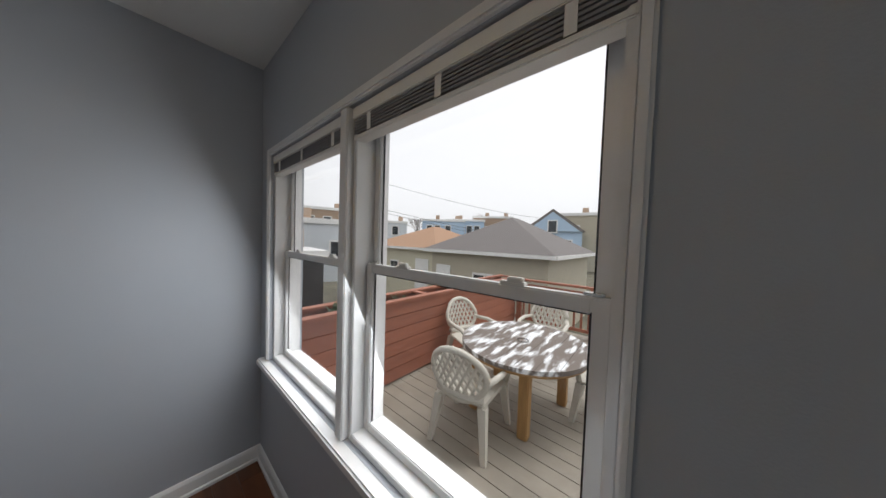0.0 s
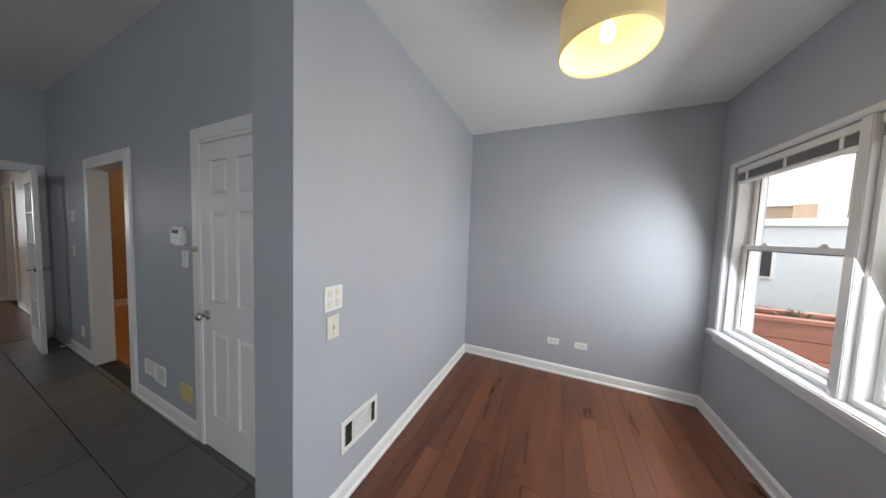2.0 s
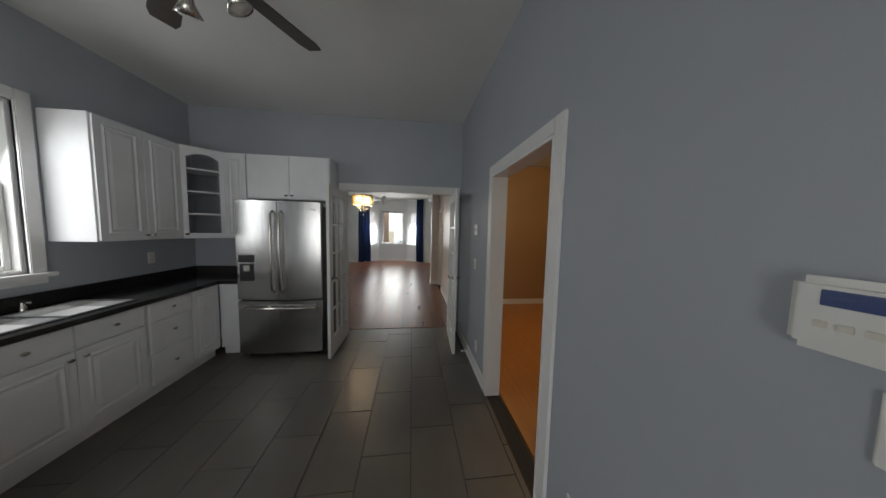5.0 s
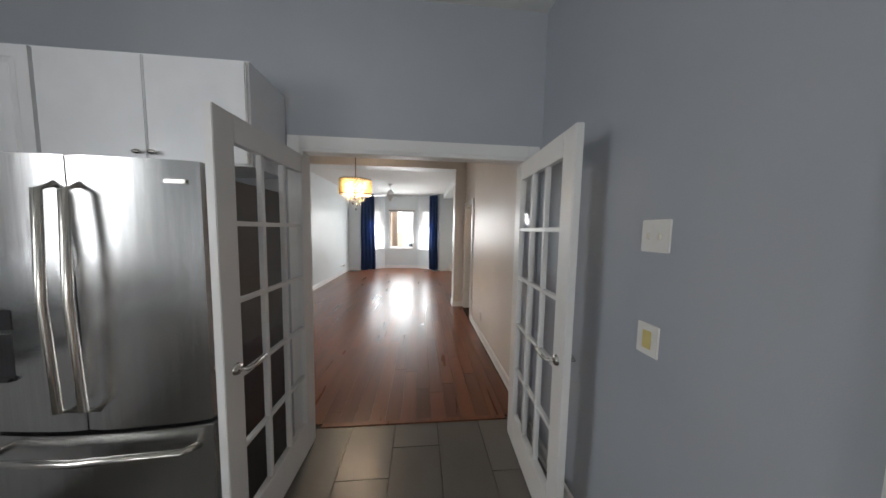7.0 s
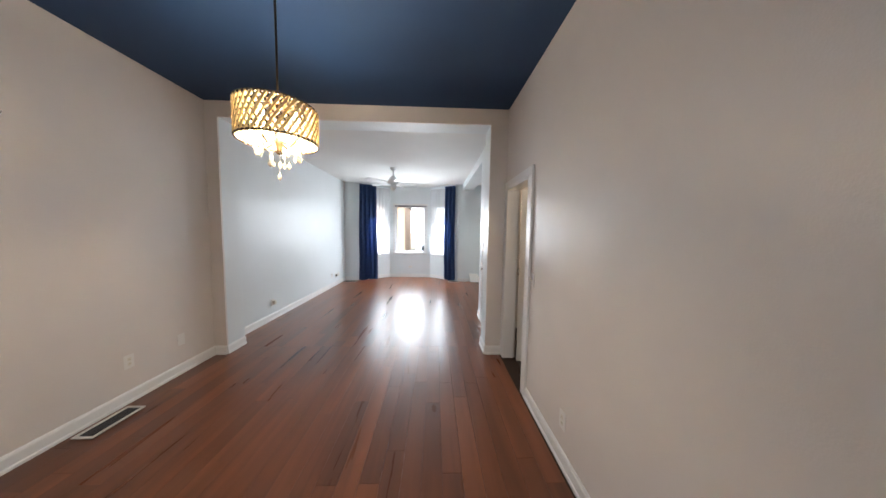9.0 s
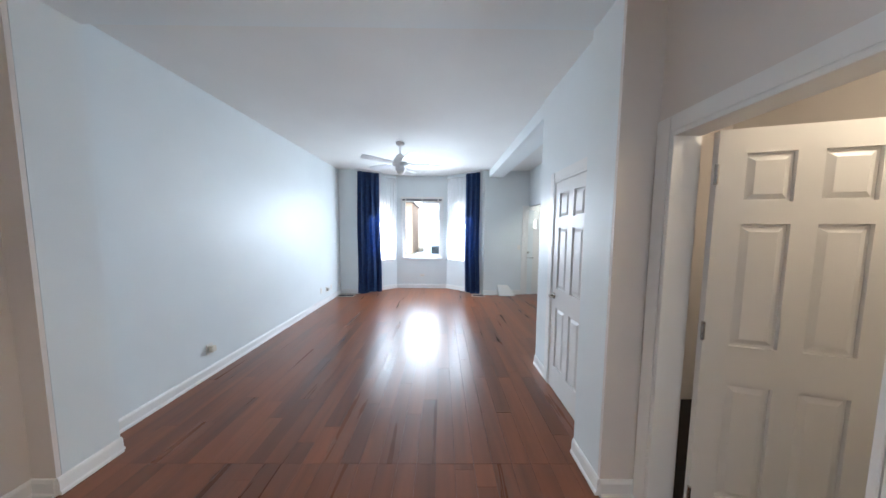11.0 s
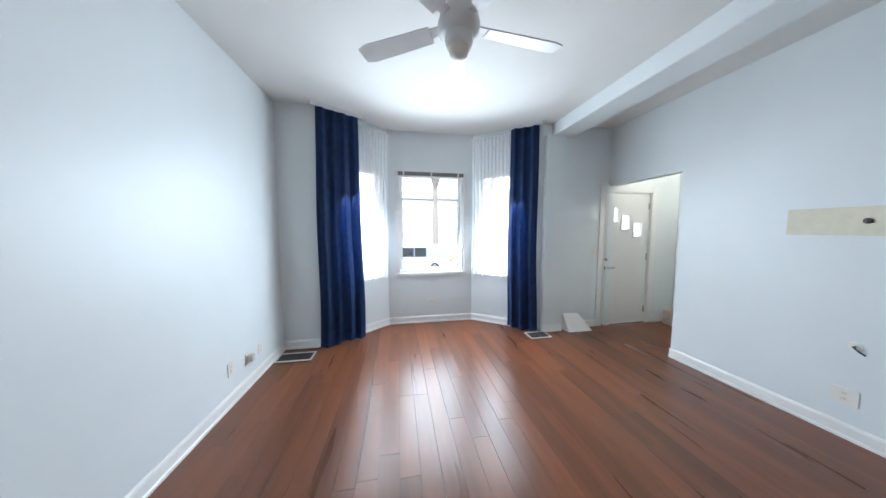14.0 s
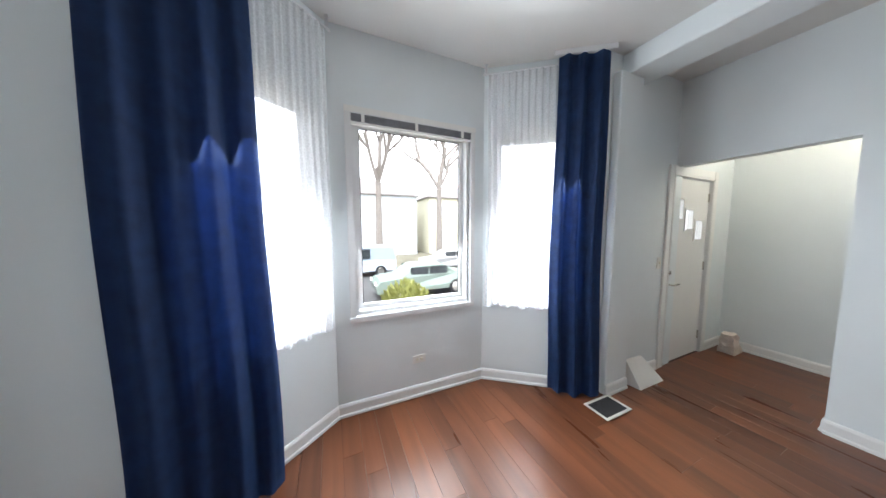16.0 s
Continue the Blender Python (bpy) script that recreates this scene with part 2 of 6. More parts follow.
M_STEEL = shader("brushed_stainless_steel", (0.52, 0.52, 0.52), 0.24, 1.0, scale=3.0, vary=0.08, bump=0.05, bump_scale=30, stretch=(30, 30, 0.8))
M_DARKSTEEL = shader("dark_grey_appliance_side", (0.06, 0.06, 0.065), 0.45, 0.3)
M_CHROME = shader("satin_nickel", (0.62, 0.60, 0.56), 0.25, 1.0, scale=20, vary=0.05, bump=0.0)
M_BLACK = shader("black_plastic", (0.015, 0.015, 0.017), 0.3, scale=20)
M_COUNTER = shader("black_speckled_granite", (0.022, 0.021, 0.021), 0.14, scale=160, vary=0.7, bump=0.0)
M_GLASS = glass_mat("clear_window_glass")
M_SHEER = sheer_mat("white_sheer_fabric")
M_VELVET = shader("navy_velvet", (0.009, 0.032, 0.11), 0.75, scale=14, vary=0.25, bump=0.2, bump_scale=300)
M_VELVET.node_tree.nodes["Principled BSDF"].inputs["Sheen Weight"].default_value = 0.35
M_VELVET.node_tree.nodes["Principled BSDF"].inputs["Sheen Tint"].default_value = (0.15, 0.35, 0.8, 1)
M_CHERRY = wood_boards("red_brown_wood_boards", (0.080, 0.028, 0.013), (0.22, 0.076, 0.032), 0.28, (0.8, 9, 9), 0.75)
M_CHERRY_Y = wood_boards("red_brown_wood_boards_across", (0.065, 0.023, 0.011), (0.21, 0.074, 0.030), 0.28, (9, 0.8, 9), 0.6)
M_OAK = wood_boards("honey_oak_boards", (0.42, 0.19, 0.06), (0.56, 0.27, 0.10), 0.3, (1.1, 26, 26), 0.4)
M_SUB = shader("dark_joint", (0.02, 0.012, 0.008), 0.7)
M_TILE = shader("grey_brown_porcelain_tile", (0.125, 0.115, 0.102), 0.33, scale=2.5, vary=0.09, bump=0.05, bump_scale=40, per_object=0.10, stretch=(1, 1.6, 1))
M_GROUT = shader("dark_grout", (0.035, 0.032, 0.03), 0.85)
M_PLATE = shader("white_plastic_plate", (0.78, 0.77, 0.74), 0.35, scale=20, vary=0.02, bump=0)
M_IVORY = shader("ivory_plastic_plate", (0.66, 0.55, 0.22), 0.4, scale=20, vary=0.03, bump=0)
M_VENT = shader("painted_metal_grille", (0.62, 0.60, 0.55), 0.4, scale=12, vary=0.06)
# Near-black colour that stands in for the shade inside holes.
M_HOLE = shader("hole_shade", (0.012, 0.012, 0.012), 0.9)
M_FANWOOD = shader("dark_walnut_blade", (0.045, 0.034, 0.027), 0.35, scale=3, vary=0.25, stretch=(3, 30, 3), coord="object")
M_FANWHITE = shader("white_fan_enamel", (0.72, 0.73, 0.74), 0.3, scale=8, vary=0.03)


# ---- structure ----
def wall(name, axis, p0, p1, a0, a1, z0, z1, material, label, holes=()):
    bm = bmesh.new()

    def slab(u0, u1, w0, w1):
        if u1 - u0 > 1e-4 and w1 - w0 > 1e-4:
            add_box(bm, *((p0, p1, u0, u1) if axis == "x" else (u0, u1, p0, p1)), w0, w1)
    at = a0
    for h0, h1, b0, b1 in sorted(holes):
        slab(at, h0, z0, z1)
        slab(h0, h1, z0, b0)
        slab(h0, h1, b1, z1)
        at = h1
    slab(at, a1, z0, z1)
    return solid(name, bm, material, label, "wall")


CEIL, CEIL_SUN, CEIL_DIN, CEIL_LIV = 3.08, 2.75, 2.98, 2.96
EAST_WIN = (0.45, 2.345, 0.78, 2.13)
wall("wall_east", "x", 1.25, 1.45, -3.42, 2.72, 0, 3.2, M_GREY, "grey-blue painted wall around the back window", [EAST_WIN, (-2.02, -1.18, 0.06, 2.10)])
wall("wall_sunroom_north", "y", 2.535, 2.72, -1.30, 1.25, 0, 3.2, M_GREY, "plain grey-blue painted end wall of the sunroom")
wall("wall_sunroom_west", "x", -1.27, -1.05, 0.36, 2.535, 0, 3.2, M_GREY, "grey-blue painted wall with switches and a vent")
wall("wall_kitchen_north", "y", 0.36, 0.48, -5.89, -1.27, 0, 3.2, M_GREY, "grey-blue painted kitchen wall with two doorways",
     [(-2.19, -1.45, 0, 2.05), (-4.38, -3.40, 0, 2.05)])
solid("wall_pier", boxes((-1.33, -1.05, 0.20, 0.36, 0, CEIL)), M_GREY, "grey-blue painted pier at the wall corner", "wall")
wall("wall_header", "y", 0.36, 0.48, -1.05, 1.25, CEIL_SUN - 0.02, 3.2, M_GREY, "grey-blue painted header over the sunroom opening")
wall("wall_kitchen_south", "y", -3.42, -3.22, -5.89, 1.25, 0, 3.2, M_GREY, "grey-blue painted wall behind the sink", [(-4.42, -3.40, 1.16, 2.42)])
wall("wall_kitchen_west", "x", -5.93, -5.89, -3.42, 0.48, 0, 3.2, M_GREY, "grey-blue painted wall over the double doorway", [(-1.29, 0.25, 0, 2.09)])
wall("wall_dining_east", "x", -5.97, -5.932, -3.25, 0.54, 0, 3.2, M_WARM, "warm white painted dining room wall", [(-1.29, 0.25, 0, 2.09)])
wall("wall_dining_south", "y", -3.25, -3.11, -9.402, -5.97, 0, 3.2, M_WARM, "warm white painted dining room wall")
DOOR_D = (-9.11, -8.43, 0, 2.04)
wall("wall_dining_north", "y", 0.40, 0.54, -9.402, -5.97, 0, 3.2, M_WARM, "warm white painted wall with a narrow doorway", [DOOR_D])
solid("wall_bulkhead_dining", boxes((-9.22, -9.20, -3.11, -2.97, 0, 2.80), (-9.22, -9.20, 0.19, 0.40, 0, 2.80), (-9.22, -9.20, -3.11, 0.40, 2.80, CEIL_DIN)),
      M_WARM, "warm white painted bulkhead between dining and living room", "wall")
solid("wall_bulkhead_living", boxes((-9.49, -9.222, -3.11, -2.97, 0, 2.80), (-9.49, -9.222, 0.19, 0.398, 0, 2.80), (-9.49, -9.222, -3.11, 0.398, 2.80, 3.2), (-9.49, -9.404, -3.40, -3.11, 0, 3.2), (-9.49, -9.404, 0.398, 0.60, 0, 3.2)),
      M_COOL, "cool white painted bulkhead facing the living room", "wall")
wall("wall_living_south", "y", -3.40, -3.19, -14.08, -9.49, 0, 3.2, M_COOL, "long cool white painted living room wall")
wall("wall_closet", "y", 0.36, 0.49, -10.67, -9.49, 0, 3.2, M_COOL, "cool white painted wall with the closet door", [(-10.30, -9.67, 0, 2.03)])
wall("wall_closet_end", "x", -10.67, -10.55, 0.49, 1.335, 0, 3.2, M_COOL, "cool white painted end wall of the closet")
wall("wall_living_north", "y", 1.335, 1.455, -13.87, -10.55, 0, 3.2, M_COOL, "cool white painted wall with a wide entry opening", [(-13.869, -12.88, 0, 2.13)])
wall("wall_entry_north", "y", 2.63, 2.75, -13.87, -12.15, 0, 3.2, M_COOL, "cool white painted entry wall")
wall("wall_entry_east", "x", -12.25, -12.15, 1.455, 2.63, 0, 3.2, M_COOL, "cool white painted entry end wall")
wall("wall_front_south", "x", -14.07, -13.87, -3.19, -2.70, 0, 3.2, M_COOL, "cool white painted front wall beside the bay")
wall("wall_front_north", "x", -14.07, -13.87, 0.23, 2.75, 0, 3.2, M_COOL, "cool white painted front wall with the entry door", [(1.27, 2.12, 0, 2.06)])
solid("wall_pilaster", boxes((-13.87, -13.80, 0.26, 0.56, 0, 2.79), bevel=0.006), M_COOL, "cool white painted pilaster under the beam", "wall")
solid("ceiling_beam", boxes((-13.87, -10.67, 0.37, 0.69, 2.79, CEIL_LIV), bevel=0.006), M_COOL, "cool white painted ceiling beam", "beam")
solid("ceiling_kitchen", boxes((-5.93, 1.45, -3.42, 0.48, CEIL, 3.25)), M_CEIL, "flat off-white kitchen ceiling", "ceiling")
solid("ceiling_sunroom", boxes((-1.30, 1.45, 0.48, 2.72, CEIL_SUN, 3.25)), M_CEIL, "flat off-white sunroom ceiling", "ceiling")
solid("ceiling_dining", boxes((-9.221, -5.94, -3.25, 0.54, CEIL_DIN, 3.25)), M_NAVYCEIL, "navy blue painted dining room ceiling", "ceiling")
solid("ceiling_living", boxes((-14.85, -9.49, -3.40, 2.75, CEIL_LIV, 3.25)), M_CEIL, "flat white living room ceiling", "ceiling")

# bay: three window walls
BAY = [(-13.87, -2.70), (-14.49, -1.935), (-14.49, -0.605), (-13.87, 0.23)]


def bay_frame(p, q):
    """Local x along the wall from p to q, local y outwards."""
    d = Vector((q[0] - p[0], q[1] - p[1], 0))
    return Matrix.Translation((p[0], p[1], 0)) @ Matrix.Rotation(math.atan2(d.y, d.x), 4, "Z"), d.length


def window_unit(name, m, x0, x1, z0, z1, depth, label, casing=0.07, meeting=None, stool=True, blind=None):
    """A window in a wall whose room face is local y = 0, outwards +y."""
    w = thing(name, (0, 0, 0), label, "window", kind="structure")
    w.matrix_basis = m
    part("window_frame", boxes((x0, x0 + 0.022, 0.02, depth, z0, z1), (x1 - 0.022, x1, 0.02, depth, z0, z1),
                               (x0 + 0.022, x1 - 0.022, 0.02, depth, z1 - 0.022, z1), (x0 + 0.022, x1 - 0.022, 0.02, depth, z0, z0 + 0.03), bevel=0.003), M_WINDOW, w)
    a, b, lo, hi = x0 + 0.024, x1 - 0.024, z0 + 0.032, z1 - 0.024
    sashes = [(lo, hi, 0.09)] if meeting is None else [(lo, meeting + 0.022, 0.075), (meeting - 0.022, hi, 0.105)]
    for s0, s1, y in sashes:
        t = 0.036
        sash = part("sash", boxes((a, a + t, y, y + 0.028, s0, s1), (b - t, b, y, y + 0.028, s0, s1), (a + t, b - t, y, y + 0.028, s0, s0 + t), (a + t, b - t, y, y + 0.028, s1 - t, s1), bevel=0.004), M_WINDOW, w)
        pane = part("pane", boxes((a + t, b - t, y + 0.011, y + 0.015, s0 + t, s1 - t)), M_GLASS, sash)
        pane.visible_shadow = False
        part("gasket", boxes((a + t, a + t + 0.006, y + 0.016, y + 0.02, s0 + t, s1 - t), (b - t - 0.006, b - t, y + 0.016, y + 0.02, s0 + t, s1 - t), (a + t + .006, b - t - .006, y + 0.016, y + 0.02, s1 - t - 0.006, s1 - t)), M_BLACK, sash)
    if meeting is not None:
        for k in (0.25, 0.75):
            c = a + (b - a) * k
            lock = part("sash_lock", boxes((c - 0.035, c + 0.035, 0.078, 0.10, meeting + 0.022, meeting + 0.030), (c - 0.012, c + 0.03, 0.074, 0.092, meeting + 0.030, meeting + 0.042), bevel=0.003), M_PLATE, w)
        for k in (0.04, 0.96):
            c = a + (b - a) * k
            part("tilt_latch", boxes((c - 0.02, c + 0.02, 0.078, 0.10, meeting + 0.022, meeting + 0.029), bevel=0.002), M_CHROME, w)
    if casing:
        c = casing
        low = [] if stool else [(x0 - c, x1 + c, -0.022, 0.02, z0 - c, z0 - 0.001)]
        part("casing", boxes((x0 - c, x0, -0.018, 0.02, z0, z1 + c), (x1, x1 + c, -0.018, 0.02, z0, z1 + c), (x0, x1, -0.018, 0.02, z1, z1 + c), *low, bevel=0.005), M_WINDOW, w)
    if stool:
        part("window_sill", boxes((x0 - casing - 0.03, x1 + casing + 0.03, -0.055, 0.02, z0 - 0.032, z0), (x0, x1, 0.02, 0.07, z0 - 0.001, z0 + 0.006), bevel=0.006), M_WINDOW, w)
        part("apron", boxes((x0 - casing, x1 + casing, -0.016, 0.0, z0 - 0.085, z0 - 0.033), bevel=0.004), M_WINDOW, w)
    return w


def blind_stack(m, x0, x1, z, label):
    """A raised slatted blind: head rail, stacked slats, bottom rail, tapes."""
    b = thing("window_blind", (0, 0, 0), label, "blind", "raised blinds")
    b.matrix_basis = m
    part("head_rail", boxes((x0, x1, -0.02, 0.035, z - 0.045, z), bevel=0.003), M_PLATE, b)
    for k in range(5):
        part("slat", boxes((x0 + 0.006, x1 - 0.006, -0.014, 0.03, z - 0.057 - 0.011 * k, z - 0.050 - 0.011 * k)), M_BLINDGREY, b)
    part("bottom_rail", boxes((x0 + 0.004, x1 - 0.004, -0.016, 0.032, z - 0.125, z - 0.108), bevel=0.003), M_PLATE, b)
    for k in (0.12, 0.5, 0.88):
        c = x0 + (x1 - x0) * k
        part("ladder_tape", boxes((c - 0.012, c + 0.012, -0.0165, -0.0145, z - 0.107, z - 0.046)), M_PLATE, b)


M_BLINDGREY = shader("grey_blind_slats", (0.20, 0.20, 0.215), 0.4, scale=20, vary=0.1)
M_MASONRY = shader("outer_masonry", (0.33, 0.30, 0.27), 0.9, scale=8, vary=0.15)
for k, (p, q) in enumerate(zip(BAY, BAY[1:])):
    m, length = bay_frame(p, q)
    # outwards is to the left of p -> q
    h0, h1 = ((0.22, length - 0.10), (0.16, length - 0.15), (0.10, length - 0.24))[k]
    z0, z1 = 0.81, 2.36
    bm = boxes((-0.0, h0, 0, 0.16, 0, 3.0), (h1, length, 0, 0.16, 0, 3.0), (h0, h1, 0, 0.16, 0, z0), (h0, h1, 0, 0.16, z1, 3.0))
    bmesh.ops.transform(bm, matrix=m, verts=bm.verts[:])
    solid("wall_bay", bm, M_COOL, "cool white painted bay wall with a window", "wall")
    window_unit("window_%d" % (k + 2), m, h0, h1, z0, z1, 0.14, "white vinyl bay window, bright daylight behind", 0.05 if k == 1 else 0.04, stool=False)
    if k == 1:
        blind_stack(m, h0 - 0.05, h1 + 0.05, z1 + 0.055, "raised grey slatted blind above the bay window")

# back window: two double-hung units in one opening
EW = pose(1.25, 3.0, 0, 0, 0, -90)          # local x = 3 - y, local y = x - 1.25
window_unit("window_1", EW, 0.655, 1.585, 0.78, 2.13, 0.18, "white double-hung window over the deck", 0.0, 1.49, False)
window_unit("window_5", EW, 1.645, 2.55, 0.78, 2.13, 0.18, "white double-hung window over the deck", 0.0, 1.49, False)
trim = thing("window_trim", (0, 0, 0), "white painted casing and sill of the back window", "trim", kind="structure")
trim.matrix_basis = EW
part("casing", boxes((0.615, 0.654, -0.016, 0.03, 0.78, 2.17), (2.551, 2.572, -0.016, 0.03, 0.78, 2.17), (0.654, 2.551, -0.016, 0.03, 2.132, 2.17), bevel=0.006), M_WINDOW, trim)
part("mullion", boxes((1.587, 1.643, -0.010, 0.17, 0.78, 2.13), bevel=0.004), M_WINDOW, trim)
part("window_sill", boxes((0.56, 2.66, -0.05, 0.06, 0.735, 0.779), bevel=0.008), M_WINDOW, trim)
part("apron", boxes((0.60, 2.62, -0.016, -0.001, 0.68, 0.733), bevel=0.004), M_WINDOW, trim)
blind_stack(EW @ Matrix.Translation((0, 0.03, 0)), 0.66, 1.583, 2.127, "raised grey slatted blind at the back window")
blind_stack(EW @ Matrix.Translation((0, 0.03, 0)), 1.647, 2.548, 2.127, "raised grey slatted blind at the back window")
# kitchen window
KWM = pose(-3.0, -3.22, 0, 0, 0, 180)        # local x = -3 - x, local y = -3.22 - y
window_unit("window_6", KWM, 0.40, 1.42, 1.16, 2.42, 0.18, "white double-hung kitchen window above the sink", 0.085, 1.80)


# ---- trim ----
def baseboard(name, runs, material=None, label="white painted baseboard with a rounded top"):
    """Runs of (x0, y0, x1, y1); the board stands to the left of the run's direction."""
    t = thing(name, (0, 0, 0), label, "baseboard", kind="structure")
    for x0, y0, x1, y1 in runs:
        d = math.hypot(x1 - x0, y1 - y0)
        bm = bmesh.new()
        prof = [(0, 0), (0.022, 0), (0.022, 0.018), (0.014, 0.026), (0.014, 0.085), (0.010, 0.096), (0.006, 0.104), (0, 0.106)]
        a = [bm.verts.new((0, y, z)) for y, z in prof]
        b = [bm.verts.new((d, y, z)) for y, z in prof]
        bm.faces.new(a), bm.faces.new(b[::-1])
        for i in range(len(prof)):
            j = (i + 1) % len(prof)
            bm.faces.new((a[i], b[i], b[j], a[j]))
        bmesh.ops.transform(bm, matrix=pose(x0, y0, 0, 0, 0, math.degrees(math.atan2(y1 - y0, x1 - x0))), verts=bm.verts[:])
        part("board", bm, material or M_TRIM, t)


baseboard("baseboard_sunroom", [(1.25, 0.4, 1.25, 2.535), (1.25, 2.535, -1.05, 2.535), (-1.05, 2.535, -1.05, 0.20), (1.25, -3.2, 1.25, 0.4)])
baseboard("baseboard_kitchen", [(-1.05, 0.20, -1.33, 0.20), (-1.33, 0.20, -1.33, 0.34), (-2.27, 0.36, -3.31, 0.36), (-4.47, 0.36, -5.89, 0.36)])
baseboard("baseboard_dining", [(-5.97, 0.40, -8.37, 0.40), (-9.20, 0.40, -9.20, 0.19), (-9.20, 0.19, -9.49, 0.19),
                               (-9.20, -3.11, -5.97, -3.11), (-9.20, -2.97, -9.20, -3.11), (-9.49, -2.97, -9.20, -2.97),
                               (-5.97, -3.11, -5.97, -1.32), (-5.97, 0.28, -5.97, 0.40)])
baseboard("baseboard_living", [(-13.87, -3.19, -9.49, -3.19), (-9.49, -3.19, -9.49, -2.97), (-9.49, 0.19, -9.49, 0.36), (-9.49, 0.36, -9.58, 0.36), (-10.39, 0.36, -10.67, 0.36), (-10.67, 0.36, -10.67, 1.335),
                               (-10.67, 1.335, -12.88, 1.335), (-12.88, 1.335, -12.88, 1.455), (-12.25, 2.63, -13.87, 2.63), (-13.87, 2.63, -13.87, 2.21), (-13.87, 1.18, -13.87, 0.56), (-13.80, 0.56, -13.80, 0.26), (-13.87, 0.56, -13.80, 0.56),
                               (-13.87, 0.23, -14.49, -0.605), (-14.49, -0.605, -14.49, -1.935), (-14.49, -1.935, -13.87, -2.70), (-13.87, -2.70, -13.87, -3.19)])


def door_trim(name, axis, face, a0, a1, top, side, depth, label):
    """Jamb lining through the wall and casing on the face that looks to side (+1 or -1)."""
    t = thing(name, (0, 0, 0), label, "door frame", kind="structure")

    def bx(u0, u1, p0, p1, z0, z1):
        p0, p1 = sorted((p0, p1))
        return (p0, p1, u0, u1, z0, z1) if axis == "x" else (u0, u1, p0, p1, z0, z1)
    f, o, back = face, face + side * 0.02, face - side * depth
    part("casing", boxes(bx(a0 - 0.085, a0 - 0.002, f, o, 0, top + 0.085), bx(a1 + 0.002, a1 + 0.085, f, o, 0, top + 0.085), bx(a0 - 0.002, a1 + 0.002, f, o, top + 0.002, top + 0.085), bevel=0.005), M_TRIM, t)
    part("jamb", boxes(bx(a0, a0 + 0.018, o, back, 0, top), bx(a1 - 0.018, a1, o, back, 0, top), bx(a0 + 0.018, a1 - 0.018, o, back, top - 0.018, top), bevel=0.002), M_TRIM, t)
    return t


def knob(parent, x, z, y=-0.0, flip=1):
    bm = lathe([(0.0, 0.062), (0.016, 0.060), (0.026, 0.05), (0.027, 0.04), (0.018, 0.03), (0.011, 0.024), (0.011, 0.008), (0.03, 0.006), (0.032, 0.0)], 20, m=pose(x, y, z, 90 * flip))
    part("door_knob", bm, M_CHROME, parent, smooth=True)


def lever(parent, x, z, y, toward, flip=1):
    bm = lathe([(0.0, 0.012), (0.024, 0.010), (0.027, 0.0)], 18, m=pose(x, y, z, 90 * flip))
    tube([(x, y, z), (x, y - 0.05 * flip, z), (x + 0.03 * toward, y - 0.055 * flip, z), (x + 0.11 * toward, y - 0.05 * flip, z + 0.004)], 0.009, 10, bm)
    part("door_handle", bm, M_CHROME, parent, smooth=True)


def panel_door(name, m, w, h, label, hinge_side=1, material=None, kind="structure"):
    """Six-panel door: local x 0..w, front towards -y, 35 mm thick."""
    material = material or M_DOOR
    d = thing(name, (0, 0, 0), label, "door", kind=kind)
    d.matrix_basis = m
    st, mid = 0.115 * w / 0.72, 0.10 * w / 0.72
    cols = [(st, (w - mid) / 2), ((w + mid) / 2, w - st)]
    rows = [(0.24, 0.83), (1.02, 1.60), (1.70, 1.92)]
    rows = [(a * h / 2.03, b * h / 2.03) for a, b in rows]
    bs = [(0, st, -0.035, 0, 0.008, h), (w - st, w, -0.035, 0, 0.008, h), (cols[0][1], cols[1][0], -0.035, 0, 0.008, h)]
    zs = [0.008] + [z for r in rows for z in r] + [h]
    for c0, c1 in cols:
        for a, b in zip(zs[::2], zs[1::2]):
            bs.append((c0, c1, -0.035, 0, a, b))
    part("door_leaf", boxes(*bs), material, d)
    for c0, c1 in cols:
        for z0, z1 in rows:
            bm = bmesh.new()
            for s in (-1, 1):
                base = -0.0175 + s * 0.0035
                face = -0.0175 + s * 0.0145
                g = 0.012
                o = [bm.verts.new((x, base, z)) for x, z in ((c0 + .001, z0 + .001), (c1 - .001, z0 + .001), (c1 - .001, z1 - .001), (c0 + .001, z1 - .001))]
                r = [bm.verts.new((x, base, z)) for x, z in ((c0 + g, z0 + g), (c1 - g, z0 + g), (c1 - g, z1 - g), (c0 + g, z1 - g))]
                i = [bm.verts.new((x, face, z)) for x, z in ((c0 + 3 * g, z0 + 3 * g), (c1 - 3 * g, z0 + 3 * g), (c1 - 3 * g, z1 - 3 * g), (c0 + 3 * g, z1 - 3 * g))]
                for u, v in ((o, r), (r, i)):
                    for k in range(4):
                        bm.faces.new((u[k], u[(k + 1) % 4], v[(k + 1) % 4], v[k]))
                bm.faces.new(i)
            part("panel", bm, material, d)
    for z in (0.22, 1.08, 1.82):
        x = w + 0.004 if hinge_side > 0 else -0.004
        part("hinge", cyl(0.008, 0.008, 0.09, 10, z - 0.045, m=pose(x, -0.04, 0)), M_CHROME, d)
    return d


